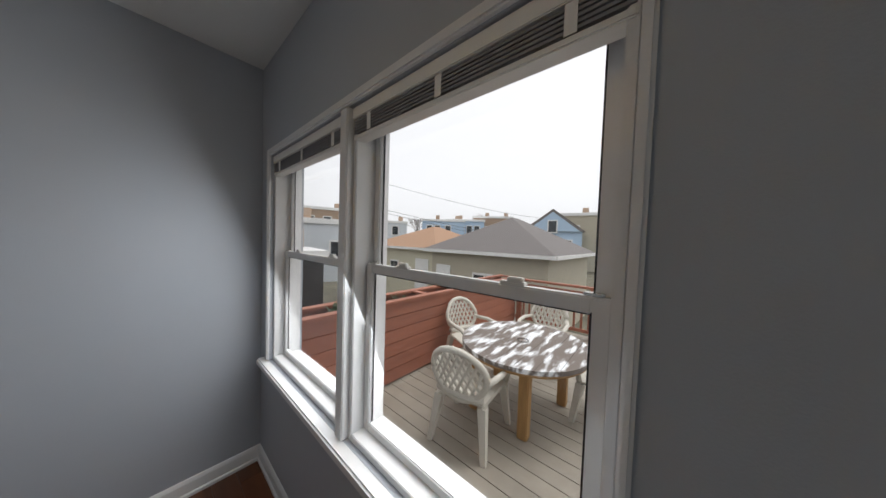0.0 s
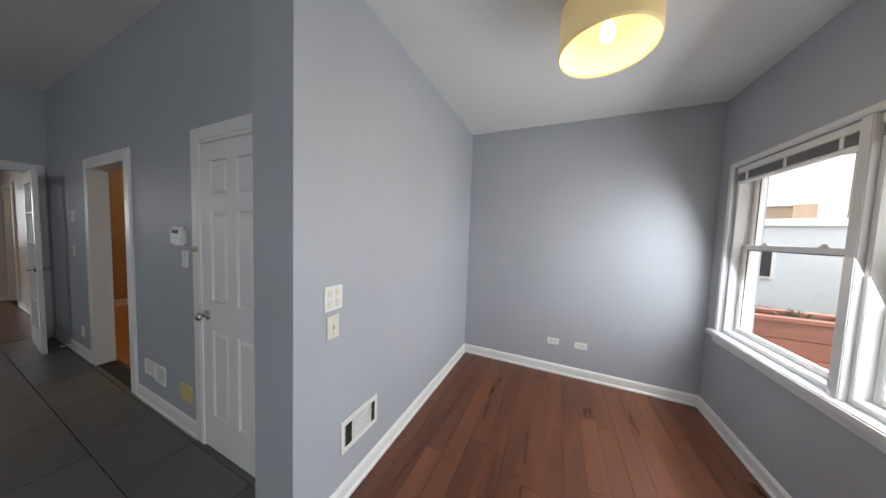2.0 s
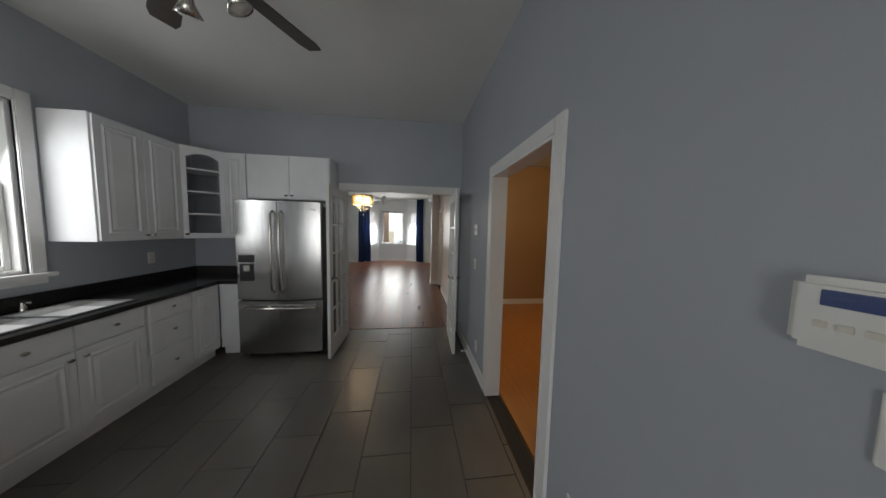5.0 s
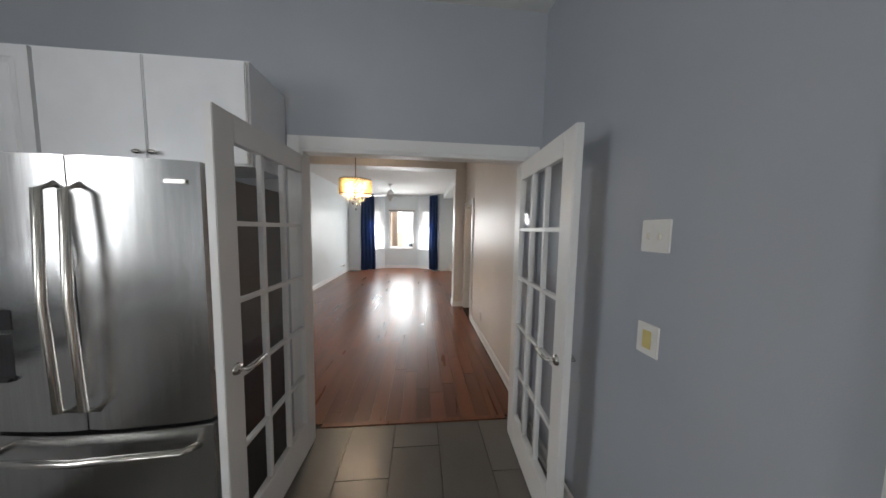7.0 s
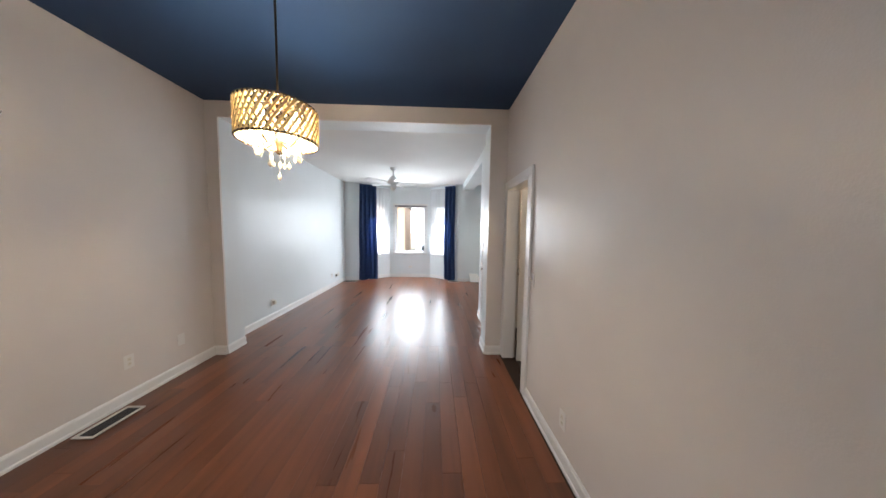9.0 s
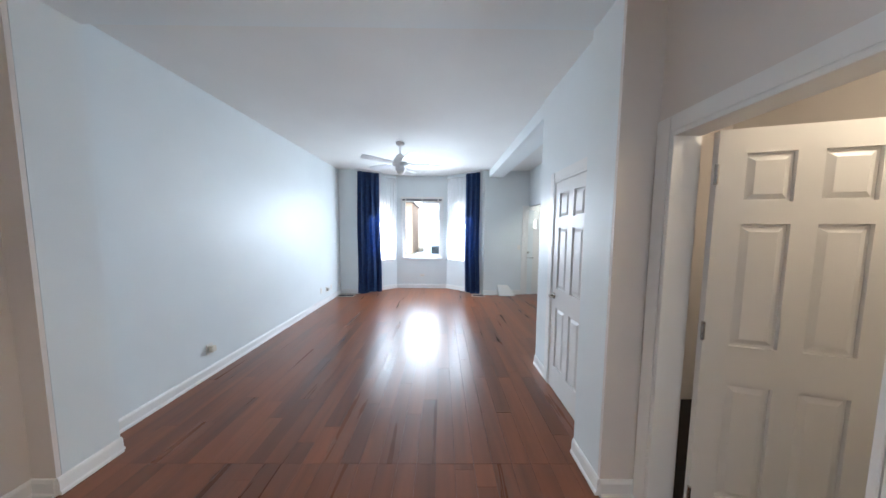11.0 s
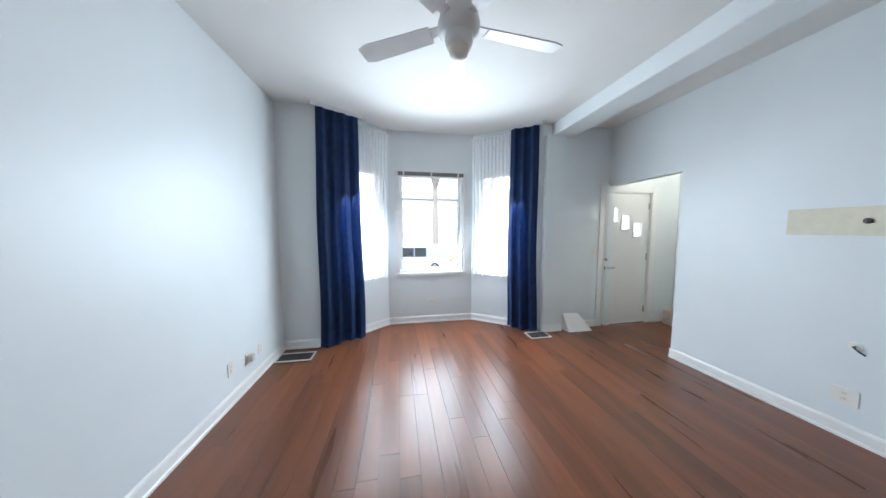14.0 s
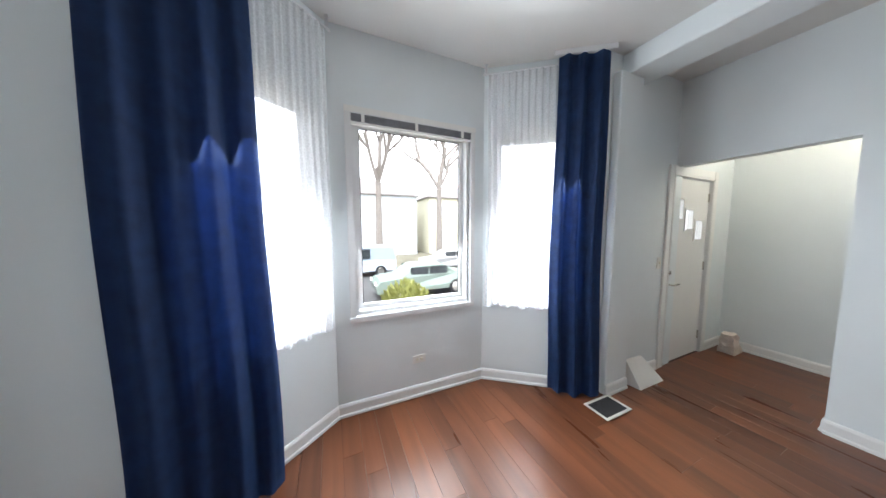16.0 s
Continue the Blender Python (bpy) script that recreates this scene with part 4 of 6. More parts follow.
part("pane", boxes((0.05, LEN - 0.05, -0.010, -0.007, ZB + 0.06, ZT - 0.06)), M_GLASS, cc).visible_shadow = False
for k in range(4):
    z = ZB + 0.02 + k * 0.25
    part("shelf", prism([(0.01, 0.004), (LEN - 0.01, 0.004), (LEN + 0.17, 0.22), (LEN / 2, 0.40), (-0.17, 0.22)], z, z + 0.018), M_CAB, cc)
part("top", prism([(0.0, 0.0), (LEN, 0.0), (LEN + 0.2, 0.23), (LEN / 2, 0.42), (-0.2, 0.23)], ZT - 0.02, ZT), M_CAB, cc)
part("side", prism([(0.0, 0.001), (-0.20, 0.23), (-0.21, 0.22), (-0.012, -0.004)], ZB, ZT - 0.021), M_CAB, cc)
part("side", prism([(LEN, 0.001), (LEN + 0.20, 0.23), (LEN + 0.21, 0.22), (LEN + 0.012, -0.004)], ZB, ZT - 0.021), M_CAB, cc)
cab_knob(cc, 0.028, -0.02, ZB + 0.05)

# refrigerator: french doors over a freezer drawer; front faces +x
fr = thing("refrigerator", (-5.27, -1.875, 0), "stainless steel french-door refrigerator with a water dispenser", "refrigerator", rz=90)
part("body", boxes((-0.455, 0.455, 0.05, 0.61, 0.03, 1.80), bevel=0.006), M_DARKSTEEL, fr)
for x0, x1, z0, z1, nm in ((-0.455, -0.003, 0.71, 1.84, "door"), (0.003, 0.455, 0.71, 1.84, "door"), (-0.455, 0.455, 0.07, 0.69, "freezer_drawer")):
    bm = bmesh.new()
    K = 8
    front = [(x0 + (x1 - x0) * k / K, -0.035 * (1 - ((x0 + (x1 - x0) * k / K) / 0.455) ** 2) - 0.004) for k in range(K + 1)]
    prism([(x0, 0.045)] + front + [(x1, 0.045)], z0, z1, bm)
    bmesh.ops.bevel(bm, geom=[e for e in bm.edges if abs(e.verts[0].co.z - e.verts[1].co.z) < 1e-6], offset=0.006, segments=2, affect="EDGES")
    dpart = part(nm, bm, M_STEEL, fr)
    if nm == "door":
        hx = -0.045 if x0 < 0 else 0.045
        part("handle", tube([(hx, -0.03, 0.80), (hx, -0.085, 0.83), (hx, -0.10, 1.27), (hx, -0.085, 1.70), (hx, -0.03, 1.73)], 0.014, 12), M_CHROME, dpart, "polished steel bar handle", True)
    else:
        part("handle", tube([(-0.40, -0.01, 0.60), (-0.38, -0.07, 0.615), (0, -0.10, 0.62), (0.38, -0.07, 0.615), (0.40, -0.01, 0.60)], 0.015, 12), M_CHROME, dpart, "polished steel bar handle", True)
disp = part("dispenser", boxes((-0.345, -0.155, -0.034, -0.018, 1.00, 1.33), bevel=0.004), M_STEEL, fr)
part("display", boxes((-0.335, -0.165, -0.038, -0.035, 1.235, 1.315), bevel=0.002), M_BLACK, disp, "glossy black display")
part("recess", boxes((-0.325, -0.175, -0.0365, -0.0345, 1.02, 1.215)), M_DISH, disp)
part("chute", boxes((-0.285, -0.215, -0.045, -0.037, 1.13, 1.20), bevel=0.006), M_CHROME, disp)
part("drip_tray", boxes((-0.32, -0.18, -0.05, -0.037, 1.02, 1.035), bevel=0.003), M_BLACK, disp)
disp.location = (-0.085, 0.008, -0.09)
part("badge", boxes((0.33, 0.41, -0.0215, -0.012, 1.745, 1.762)), M_CHROME, fr)
for x in (-0.38, 0.38):
    part("foot", cyl(0.02, 0.025, 0.068, 12, 0.0, m=pose(x, 0.08, 0)), M_BLACK, fr)
part("hinge_cover", boxes((0.35, 0.45, 0.02, 0.12, 1.801, 1.83), bevel=0.004), M_DARKSTEEL, fr)

# peninsula beside the path
pen = thing("peninsula", (-1.90, -0.85, 0), "white kitchen peninsula with a dark brown laminate top", "peninsula")
M_BROWN = shader("brown_stone_laminate", (0.085, 0.062, 0.045), 0.3, scale=30, vary=0.35, bump=0.02)
part("body", boxes((0.03, 0.72, -1.70, 0.055, 0.09, 0.871), (0.08, 0.67, -1.66, -0.06, 0, 0.089)), M_CAB, pen)
part("worktop", boxes((0.0, 0.76, -1.74, 0.062, 0.872, 0.915), bevel=0.005), M_BROWN, pen)
M_PAPER = shader("creased_paper", (0.72, 0.69, 0.64), 0.8, scale=18, vary=0.15)
pap = thing("crumpled_cloth", (-1.38, -1.02, 0.916), "crumpled striped paper lying on the peninsula", "paper")
bm = bmesh.new()
gx = [[bm.verts.new((0.13 * (i / 8 - 0.5) * 2, 0.09 * (j / 6 - 0.5) * 2, 0.004 + 0.022 * noise.noise((i * 0.6, j * 0.8, 3)) ** 2 + 0.012 * ((i + j) % 2))) for j in range(7)] for i in range(9)]
for i in range(8):
    for j in range(6):
        bm.faces.new((gx[i][j], gx[i + 1][j], gx[i + 1][j + 1], gx[i][j + 1]))
bmesh.ops.solidify(bm, geom=bm.faces[:], thickness=0.002)
part("sheet", bm, M_PAPER, pap)
for k in range(5):
    part("stripe", boxes((-0.10 + k * 0.045, -0.085 + k * 0.045, -0.07, 0.07, 0.026, 0.0275)), M_DARKSTEEL, pap)


# kitchen ceiling fan
def blade_mesh(r0, r1, w0, w1, tilt, z, ang):
    bm = bmesh.new()
    K = 8
    rows = []
    for k in range(K + 1):
        r = r0 + (r1 - r0) * k / K
        w = (w0 + (w1 - w0) * k / K) * (1 if k < K else 0.75)
        rows.append((r, w))
    m = Matrix.Rotation(ang, 4, "Z") @ Matrix.Rotation(radians(tilt), 4, "X")
    top, bot = [], []
    for r, w in rows:
        top.append([bm.verts.new(m @ Vector((r, s * w / 2, 0.004)) + Vector((0, 0, z))) for s in (-1, 1)])
        bot.append([bm.verts.new(m @ Vector((r, s * w / 2, -0.004)) + Vector((0, 0, z))) for s in (-1, 1)])
    for a in range(K):
        bm.faces.new((top[a][0], top[a + 1][0], top[a + 1][1], top[a][1]))
        bm.faces.new((bot[a][1], bot[a + 1][1], bot[a + 1][0], bot[a][0]))
        for s in (0, 1):
            bm.faces.new((top[a][s], bot[a][s], bot[a + 1][s], top[a + 1][s]))
    for e in (0, K):
        bm.faces.new((top[e][0], top[e][1], bot[e][1], bot[e][0]))
    return bm


fan = thing("ceiling_fan", (-3.50, -1.385, CEIL), "dark five-blade ceiling fan with nickel bell lamps, at rest", "ceiling fan")
part("canopy", lathe([(0.0, 0.0), (0.075, 0.0), (0.075, -0.02), (0.06, -0.05), (0.03, -0.065), (0.0, -0.066)], 28), M_CHROME, fan, smooth=True)
part("downrod", cyl(0.012, 0.012, 0.12, 12, -0.18), M_CHROME, fan)
part("motor", lathe([(0.03, -0.16), (0.09, -0.18), (0.125, -0.215), (0.125, -0.25), (0.10, -0.285), (0.07, -0.30), (0.0, -0.30)], 32), M_CHROME, fan, smooth=True)
part("light_kit", lathe([(0.07, -0.30), (0.075, -0.33), (0.06, -0.37), (0.02, -0.39), (0.0, -0.39)], 28), M_CHROME, fan, smooth=True)
FANG = [radians(a) for a in (11, 83, 155, 227, 299)]
FANG = [a + radians(-3) for a in FANG]
for a in FANG:
    bl = part("blade", blade_mesh(0.20, 0.72, 0.115, 0.145, 11, -0.29, a), M_FANWOOD, fan, "dark walnut blade")
    part("blade_arm", blade_mesh(0.09, 0.25, 0.045, 0.075, 6, -0.276, a), M_CHROME, bl)
M_FROST = shader("frosted_lamp_glass", (0.75, 0.74, 0.70), 0.5)
for k in range(4):
    a = radians(30 + 90 * k)
    hd = part("lamp_arm", tube([(0.05 * math.cos(a), 0.05 * math.sin(a), -0.35), (0.12 * math.cos(a), 0.12 * math.sin(a), -0.34), (0.15 * math.cos(a), 0.15 * math.sin(a), -0.36)], 0.008, 8), M_CHROME, fan)
    mm = pose(0.145 * math.cos(a), 0.145 * math.sin(a), -0.35) @ Matrix.Rotation(a, 4, "Z") @ Matrix.Rotation(radians(-28), 4, "Y")
    part("bell", lathe([(0.016, 0.0), (0.022, -0.04), (0.030, -0.09), (0.058, -0.14), (0.055, -0.14), (0.026, -0.09), (0.012, -0.01)], 20, m=mm), M_CHROME, hd, smooth=True)
    part("lens", lathe([(0.054, -0.135), (0.03, -0.148), (0.0, -0.152)], 20, m=mm), M_FROST, hd, smooth=True)

# things on the kitchen's north wall; front towards -y
kp = thing("alarm_keypad", (-2.47, 0.36, 1.43), "white alarm keypad with a small blue display", "keypad")
part("housing", boxes((-0.085, 0.085, -0.035, 0, -0.065, 0.065), bevel=0.014), M_PLATE, kp)
part("display", boxes((-0.045, 0.04, -0.037, -0.0345, 0.018, 0.045), bevel=0.001), shader("blue_lcd", (0.03, 0.06, 0.20), 0.2), kp)
for k in range(4):
    part("button", boxes((-0.05 + k * 0.026, -0.034 + k * 0.026, -0.038, -0.0345, -0.02, -0.008), bevel=0.001), M_IVORYWHITE, kp)
wall_plate("light_switch", (-2.42, 0.36, 1.27), 0, 0.08, 0.12, "white switch plate below the keypad", "switch", TOGGLE)
wall_plate("light_switch", (-4.96, 0.36, 1.565), 0, 0.115, 0.12, "white double switch beside the french door", "switch", [("toggle", s * 0.023 - 0.004, s * 0.023 + 0.004, -0.012, 0.012, 0.01, M_IVORYWHITE) for s in (-1, 1)])
wall_plate("light_switch", (-4.96, 0.36, 1.175), 0, 0.09, 0.12, "white outlet plate with an ivory insert", "switch", [("insert", -0.017, 0.017, -0.034, 0.034, 0.003, M_IVORY)])
wall_plate("outlet", (-4.80, 0.36, 0.28), 0, 0.075, 0.12, "white outlet low on the kitchen wall", "outlet", outlet_marks())
vent("wall_vent", (-3.06, 0.36, 0.31), 0, 0.19, 0.13, "white return grille low on the kitchen wall", M_PLATE, n=6)
vent("wall_vent", (-2.87, 0.36, 0.30), 0, 0.18, 0.15, "white return grille low on the kitchen wall", M_PLATE, n=6)
wall_plate("cover_plate", (-2.45, 0.36, 0.28), 0, 0.17, 0.13, "yellowed plastic cover plate low on the wall", "cover plate", [("screw", -0.06, -0.054, -0.003, 0.003, 0.001, M_CHROME), ("screw", 0.054, 0.06, -0.003, 0.003, 0.001, M_CHROME)], M_IVORY)
wall_plate("outlet", (-5.31, -3.22, 1.18), 180, 0.075, 0.12, "white outlet on the wall above the counter", "outlet", outlet_marks())
lt = thing("door_latch", (-2.225, 0.338, 1.35), "small brass slide latch on the door casing", "latch")
part("plate", boxes((-0.022, 0.022, -0.005, 0, -0.018, 0.018), bevel=0.001), shader("brass", (0.55, 0.38, 0.12), 0.3, 1.0), lt)
part("bolt", boxes((-0.03, 0.05, -0.012, -0.005, -0.006, 0.006), bevel=0.002), M_CHROME, lt)
st = thing("door_stop", (-5.12, 0.345, 0.07), "white spring door stop on the baseboard", "door stop")
part("spring", cyl(0.007, 0.006, 0.07, 10, 0, m=pose(0, 0, 0, 90)), M_PLATE, st)
part("tip", cyl(0.012, 0.012, 0.015, 12, 0.07, m=pose(0, 0, 0, 90)), M_PLATE, st)

# side room lamp
sl = thing("ceiling_light", (-4.99, 1.75, 2.90), "round frosted ceiling light, switched on", "lamp")
part("shade", lathe([(0.0, -0.11), (0.09, -0.10), (0.145, -0.06), (0.155, -0.01), (0.155, 0.0)], 28), glow("warm_glass_bowl", (1.0, 0.80, 0.5), 3.0), sl, smooth=True)
sm = thing("smoke_detector", (-5.46, 2.66, 2.90), "white round smoke detector", "smoke detector")
part("body", lathe([(0.0, -0.035), (0.05, -0.033), (0.06, -0.02), (0.062, 0.0)], 22), M_PLATE, sm, smooth=True)
wall_plate("outlet", (-5.05, 2.86, 0.25), 0, 0.12, 0.075, "white outlet low on the orange wall", "outlet", outlet_marks(True))

# ---- dining room things ----
CH = (-7.725, -1.40, CEIL_DIN)
M_BRONZE = shader("dark_bronze", (0.09, 0.06, 0.035), 0.35, 0.9)
M_BEAD = shader("pale_gold_beads", (0.80, 0.62, 0.30), 0.25)
M_CRYSTAL = shader("clear_crystal", (0.9, 0.88, 0.84), 0.05, 0.0, vary=0.0, bump=0)
M_CRYSTAL.node_tree.nodes["Principled BSDF"].inputs["Transmission Weight"].default_value = 0.75
ch = thing("chandelier", CH, "round beaded gold chandelier with hanging crystals, lit", "chandelier")
part("canopy", lathe([(0.0, -0.03), (0.03, -0.028), (0.062, -0.01), (0.065, 0.0)], 24), M_BRONZE, ch, smooth=True)
part("chain", tube([(0, 0, -0.02), (0, 0, -0.72)], 0.006, 8), M_BRONZE, ch)
for zz in (-0.74, -0.935):
    bm = bmesh.new()
    R = 0.21
    tube([(R * math.cos(2 * math.pi * k / 40), R * math.sin(2 * math.pi * k / 40), zz) for k in range(41)], 0.007, 6, bm)
    part("hoop", bm, M_BRONZE, ch)
for s, nm in ((1, "bead_netting"), (-1, "bead_netting")):
    bm = bmesh.new()
    for k in range(40):
        a0 = 2 * math.pi * k / 40
        tube([(0.209 * math.cos(a0 + s * 0.55 * u), 0.209 * math.sin(a0 + s * 0.55 * u), -0.74 - 0.195 * u) for u in (0, 0.2, 0.4, 0.6, 0.8, 1)], 0.0045 if s > 0 else 0.009, 5, bm)
    part(nm, bm, M_BRONZE if s > 0 else M_BEAD, ch)
bm = bmesh.new()
for k in range(4):
    a = k * math.pi / 4
    tube([(0.21 * math.cos(a), 0.21 * math.sin(a), -0.74), (0, 0, -0.71), (-0.21 * math.cos(a), -0.21 * math.sin(a), -0.74)], 0.004, 6, bm)
part("spider", bm, M_BRONZE, ch)
part("column", lathe([(0.012, -0.71), (0.012, -0.85), (0.03, -0.90), (0.015, -0.98), (0.02, -1.0), (0.0, -1.01)], 16), M_BRONZE, ch, smooth=True)
for k in range(4):
    a = k * 1.571 - 0.2
    arm = part("arm", tube([(0.02 * math.cos(a), 0.02 * math.sin(a), -0.93), (0.08 * math.cos(a), 0.08 * math.sin(a), -0.96), (0.125 * math.cos(a), 0.125 * math.sin(a), -0.92), (0.125 * math.cos(a), 0.125 * math.sin(a), -0.86)], 0.006, 8), M_BRONZE, ch)
    part("bulb", lathe([(0.0, -0.765), (0.010, -0.775), (0.019, -0.80), (0.016, -0.83), (0.012, -0.855)], 12, m=pose(0.125 * math.cos(a), 0.125 * math.sin(a), 0)), M_BULB, arm, "glowing candle bulb", True)
rngc = random.Random(9)
for ring, (rr, zz, nn) in enumerate(((0.17, -0.93, 14), (0.11, -1.0, 10), (0.05, -1.06, 5), (0.0, -1.12, 1))):
    for k in range(nn):
        a = 2 * math.pi * k / nn + ring * 0.3
        z = zz + rngc.uniform(-0.015, 0.015)
        bm = lathe([(0.0015, z + 0.07), (0.0015, z + 0.02), (0.013, z), (0.009, z - 0.015), (0.0, z - 0.028)], 6, m=pose(rr * math.cos(a), rr * math.sin(a), 0))
        part("crystal", bm, M_CRYSTAL, ch)

vent("floor_vent", (-8.10, -2.97, 0.008), 0, 0.34, 0.15, "tan metal floor register on the dark boards", M_VENT, True, 8)
wall_plate("outlet", (-8.35, -3.11, 0.36), 180, 0.075, 0.12, "white outlet on the dining room wall", "outlet", outlet_marks())
wall_plate("cover_plate", (-8.80, -3.11, 0.36), 180, 0.075, 0.12, "white blank plate on the dining room wall", "cover plate")
wall_plate("light_switch", (-8.30, 0.40, 1.12), 0, 0.075, 0.12, "white switch beside the narrow doorway", "switch", TOGGLE)
wall_plate("outlet", (-7.70, 0.40, 0.30), 0, 0.075, 0.12, "white outlet on the dining room wall", "outlet", outlet_marks())
hk = thing("wall_hook", (-7.80, -3.11, 2.20), "small bare metal screw hook in the wall", "hook")
part("shaft", tube([(0, 0, 0), (0, 0.03, 0), (0, 0.035, 0.015)], 0.004, 8), M_CHROME, hk)

# ---- living room things ----
lf = thing("ceiling_fan", (-12.03, -1.43, CEIL_LIV), "white five-blade ceiling fan with a lamp, at rest", "ceiling fan")
part("canopy", lathe([(0.0, 0.0), (0.07, 0.0), (0.068, -0.03), (0.03, -0.06), (0.0, -0.06)], 26), M_FANWHITE, lf, smooth=True)
part("downrod", cyl(0.012, 0.012, 0.16, 12, -0.20), M_FANWHITE, lf)
part("motor", lathe([(0.02, -0.17), (0.06, -0.20), (0.105, -0.27), (0.12, -0.33), (0.11, -0.37), (0.08, -0.385), (0.0, -0.385)], 30), M_FANWHITE, lf, smooth=True)
part("lamp_cup", lathe([(0.075, -0.385), (0.08, -0.42), (0.07, -0.45), (0.0, -0.455)], 26), M_FANWHITE, lf, smooth=True)
part("lamp_glass", lathe([(0.06, -0.45), (0.05, -0.49), (0.02, -0.51), (0.0, -0.512)], 22), M_FROST, lf, smooth=True)
for k in range(5):
    a = radians(23 + 72 * k)
    bl = part("blade", blade_mesh(0.17, 0.66, 0.10, 0.13, 13, -0.335, a), M_FANWHITE, lf)
    part("blade_arm", blade_mesh(0.08, 0.22, 0.05, 0.06, 8, -0.325, a), M_FANWHITE, bl)


def curtain(name, p, q, z0, z1, folds, depth, material, label, top=1.0, seed=1, group="", th=0.004, gather=0.0):
    """A hanging cloth from p to q in plan with irregular folds."""
    c = thing(name, (p[0], p[1], 0), label, "curtain", group)
    d = Vector((q[0] - p[0], q[1] - p[1]))
    L = d.length
    d.normalize()
    nrm = Vector((-d.y, d.x))
    r = random.Random(seed)
    ph = [r.uniform(0, 6.28) for _ in range(6)]
    bm = bmesh.new()
    NU, NV = folds * 12, 26
    grid = []
    for j in range(NV + 1):
        v = j / NV
        z = z0 + (z1 - z0) * v
        rowv = []
        for i in range(NU + 1):
            u = i / NU
            s = u * L * (top + (1 - top) * (1 - v)) + (1 - top) * 0.5 * L * v
            s += 0.02 * math.sin(2.1 * v * 3.1 + ph[5]) * (1 - v)
            w = math.sin(2 * math.pi * folds * u + ph[0] + 0.7 * math.sin(3 * v + ph[1])) + 0.5 * math.sin(2 * math.pi * folds * 0.53 * u + ph[2] + 1.3 * v) + 0.25 * math.sin(2 * math.pi * folds * 2.1 * u + ph[3])
            amp = depth * (0.55 + 0.6 * (1 - v) * (0.7 + 0.3 * math.sin(5 * u + ph[4])))
            o = d * s + nrm * w * amp
            zz = z + (0.012 * math.sin(7 * u * folds / 3 + ph[2]) if j == 0 else 0)
            rowv.append(bm.verts.new((o.x, o.y, zz)))
        grid.append(rowv)
    for j in range(NV):
        for i in range(NU):
            bm.faces.new((grid[j][i], grid[j][i + 1], grid[j + 1][i + 1], grid[j + 1][i]))
    if th:
        bmesh.ops.solidify(bm, geom=bm.faces[:], thickness=th)
    part("cloth", bm, material, c, smooth=True)
    return c


curtain("curtain", (-13.77, -2.745), (-14.06, -2.24), 0.015, 2.915, 4, 0.022, M_VELVET, "floor-length navy velvet curtain, drawn aside", 0.87, 3, "navy curtains")
curtain("curtain", (-14.05, -0.19), (-13.805, 0.16), 0.015, 2.915, 3, 0.030, M_VELVET, "floor-length navy velvet curtain, drawn aside", 0.90, 8, "navy curtains")
curtain("sheer_curtain", (-14.05, -2.40), (-14.42, -1.935), 0.77, 2.87, 12, 0.012, M_SHEER, "white sheer curtain over the bay window", 1.0, 5, "sheer curtains", 0.0)
curtain("sheer_curtain", (-14.42, -0.605), (-14.01, -0.055), 0.77, 2.87, 12, 0.012, M_SHEER, "white sheer curtain over the bay window", 1.0, 6, "sheer curtains", 0.0)
for p, q in (((-13.95, -2.52), (-14.45, -1.90)), ((-14.45, -0.645), (-13.93, 0.05))):
    rod = thing("curtain_rod", (p[0], p[1], 2.875), "thin white curtain rod under the ceiling", "curtain rod", "curtain rods")
    part("rod", tube([(0, 0, 0), (q[0] - p[0], q[1] - p[1], 0)], 0.008, 8), M_FANWHITE, rod)
    for u in (0.03, 0.97):
        part("bracket", boxes((u * (q[0] - p[0]) - 0.01, u * (q[0] - p[0]) + 0.01, u * (q[1] - p[1]) - 0.01, u * (q[1] - p[1]) + 0.01, 0.006, 0.085)), M_FANWHITE, rod)
for p, q in (((-13.77, -2.745), (-14.06, -2.24)), ((-14.05, -0.19), (-13.805, 0.16))):
    d = Vector((q[0] - p[0], q[1] - p[1], 0))
    rod = thing("curtain_rod", (p[0], p[1], 2.918), "white ceiling track above the navy curtain", "curtain rod", "curtain rods", math.degrees(math.atan2(d.y, d.x)))
    part("rod", boxes((-0.02, d.length + 0.02, -0.012, 0.012, 0, 0.041), bevel=0.003), M_FANWHITE, rod)

vent("floor_vent", (-13.62, -2.97, 0.008), 90, 0.40, 0.21, "white metal floor register with a dark grille", M_VENT, True, 12)
vent("floor_vent", (-13.69, 0.13, 0.008), 0, 0.21, 0.31, "tan metal floor register beside the curtain", M_VENT, True, 16)
bx = thing("vent_deflector", (-13.87, 0.78, 0.0), "white sheet-metal air deflector by the baseboard", "deflector")
bm = bmesh.new()
vs = [bm.verts.new(v) for v in ((0.024, -0.16, 0.0), (0.024, 0.12, 0.0), (0.16, 0.24, 0.0), (0.16, -0.14, 0.0), (0.024, -0.16, 0.24), (0.024, 0.08, 0.23), (0.04, 0.10, 0.21), (0.04, -0.16, 0.22))]
for f in ((0, 1, 2, 3), (4, 5, 6, 7), (0, 1, 5, 4), (3, 2, 6, 7), (0, 3, 7, 4), (1, 2, 6, 5)):
    bm.faces.new([vs[i] for i in f])
part("hood", bm, M_PLATE, bx)
bag = thing("paper_bag", (-13.71, 2.46, 0.0), "crumpled pale paper bag on the entry floor", "bag")
bm = bmesh.new()
bmesh.ops.create_cube(bm, size=1.0)
bmesh.ops.subdivide_edges(bm, edges=bm.edges[:], cuts=4, use_grid_fill=True)
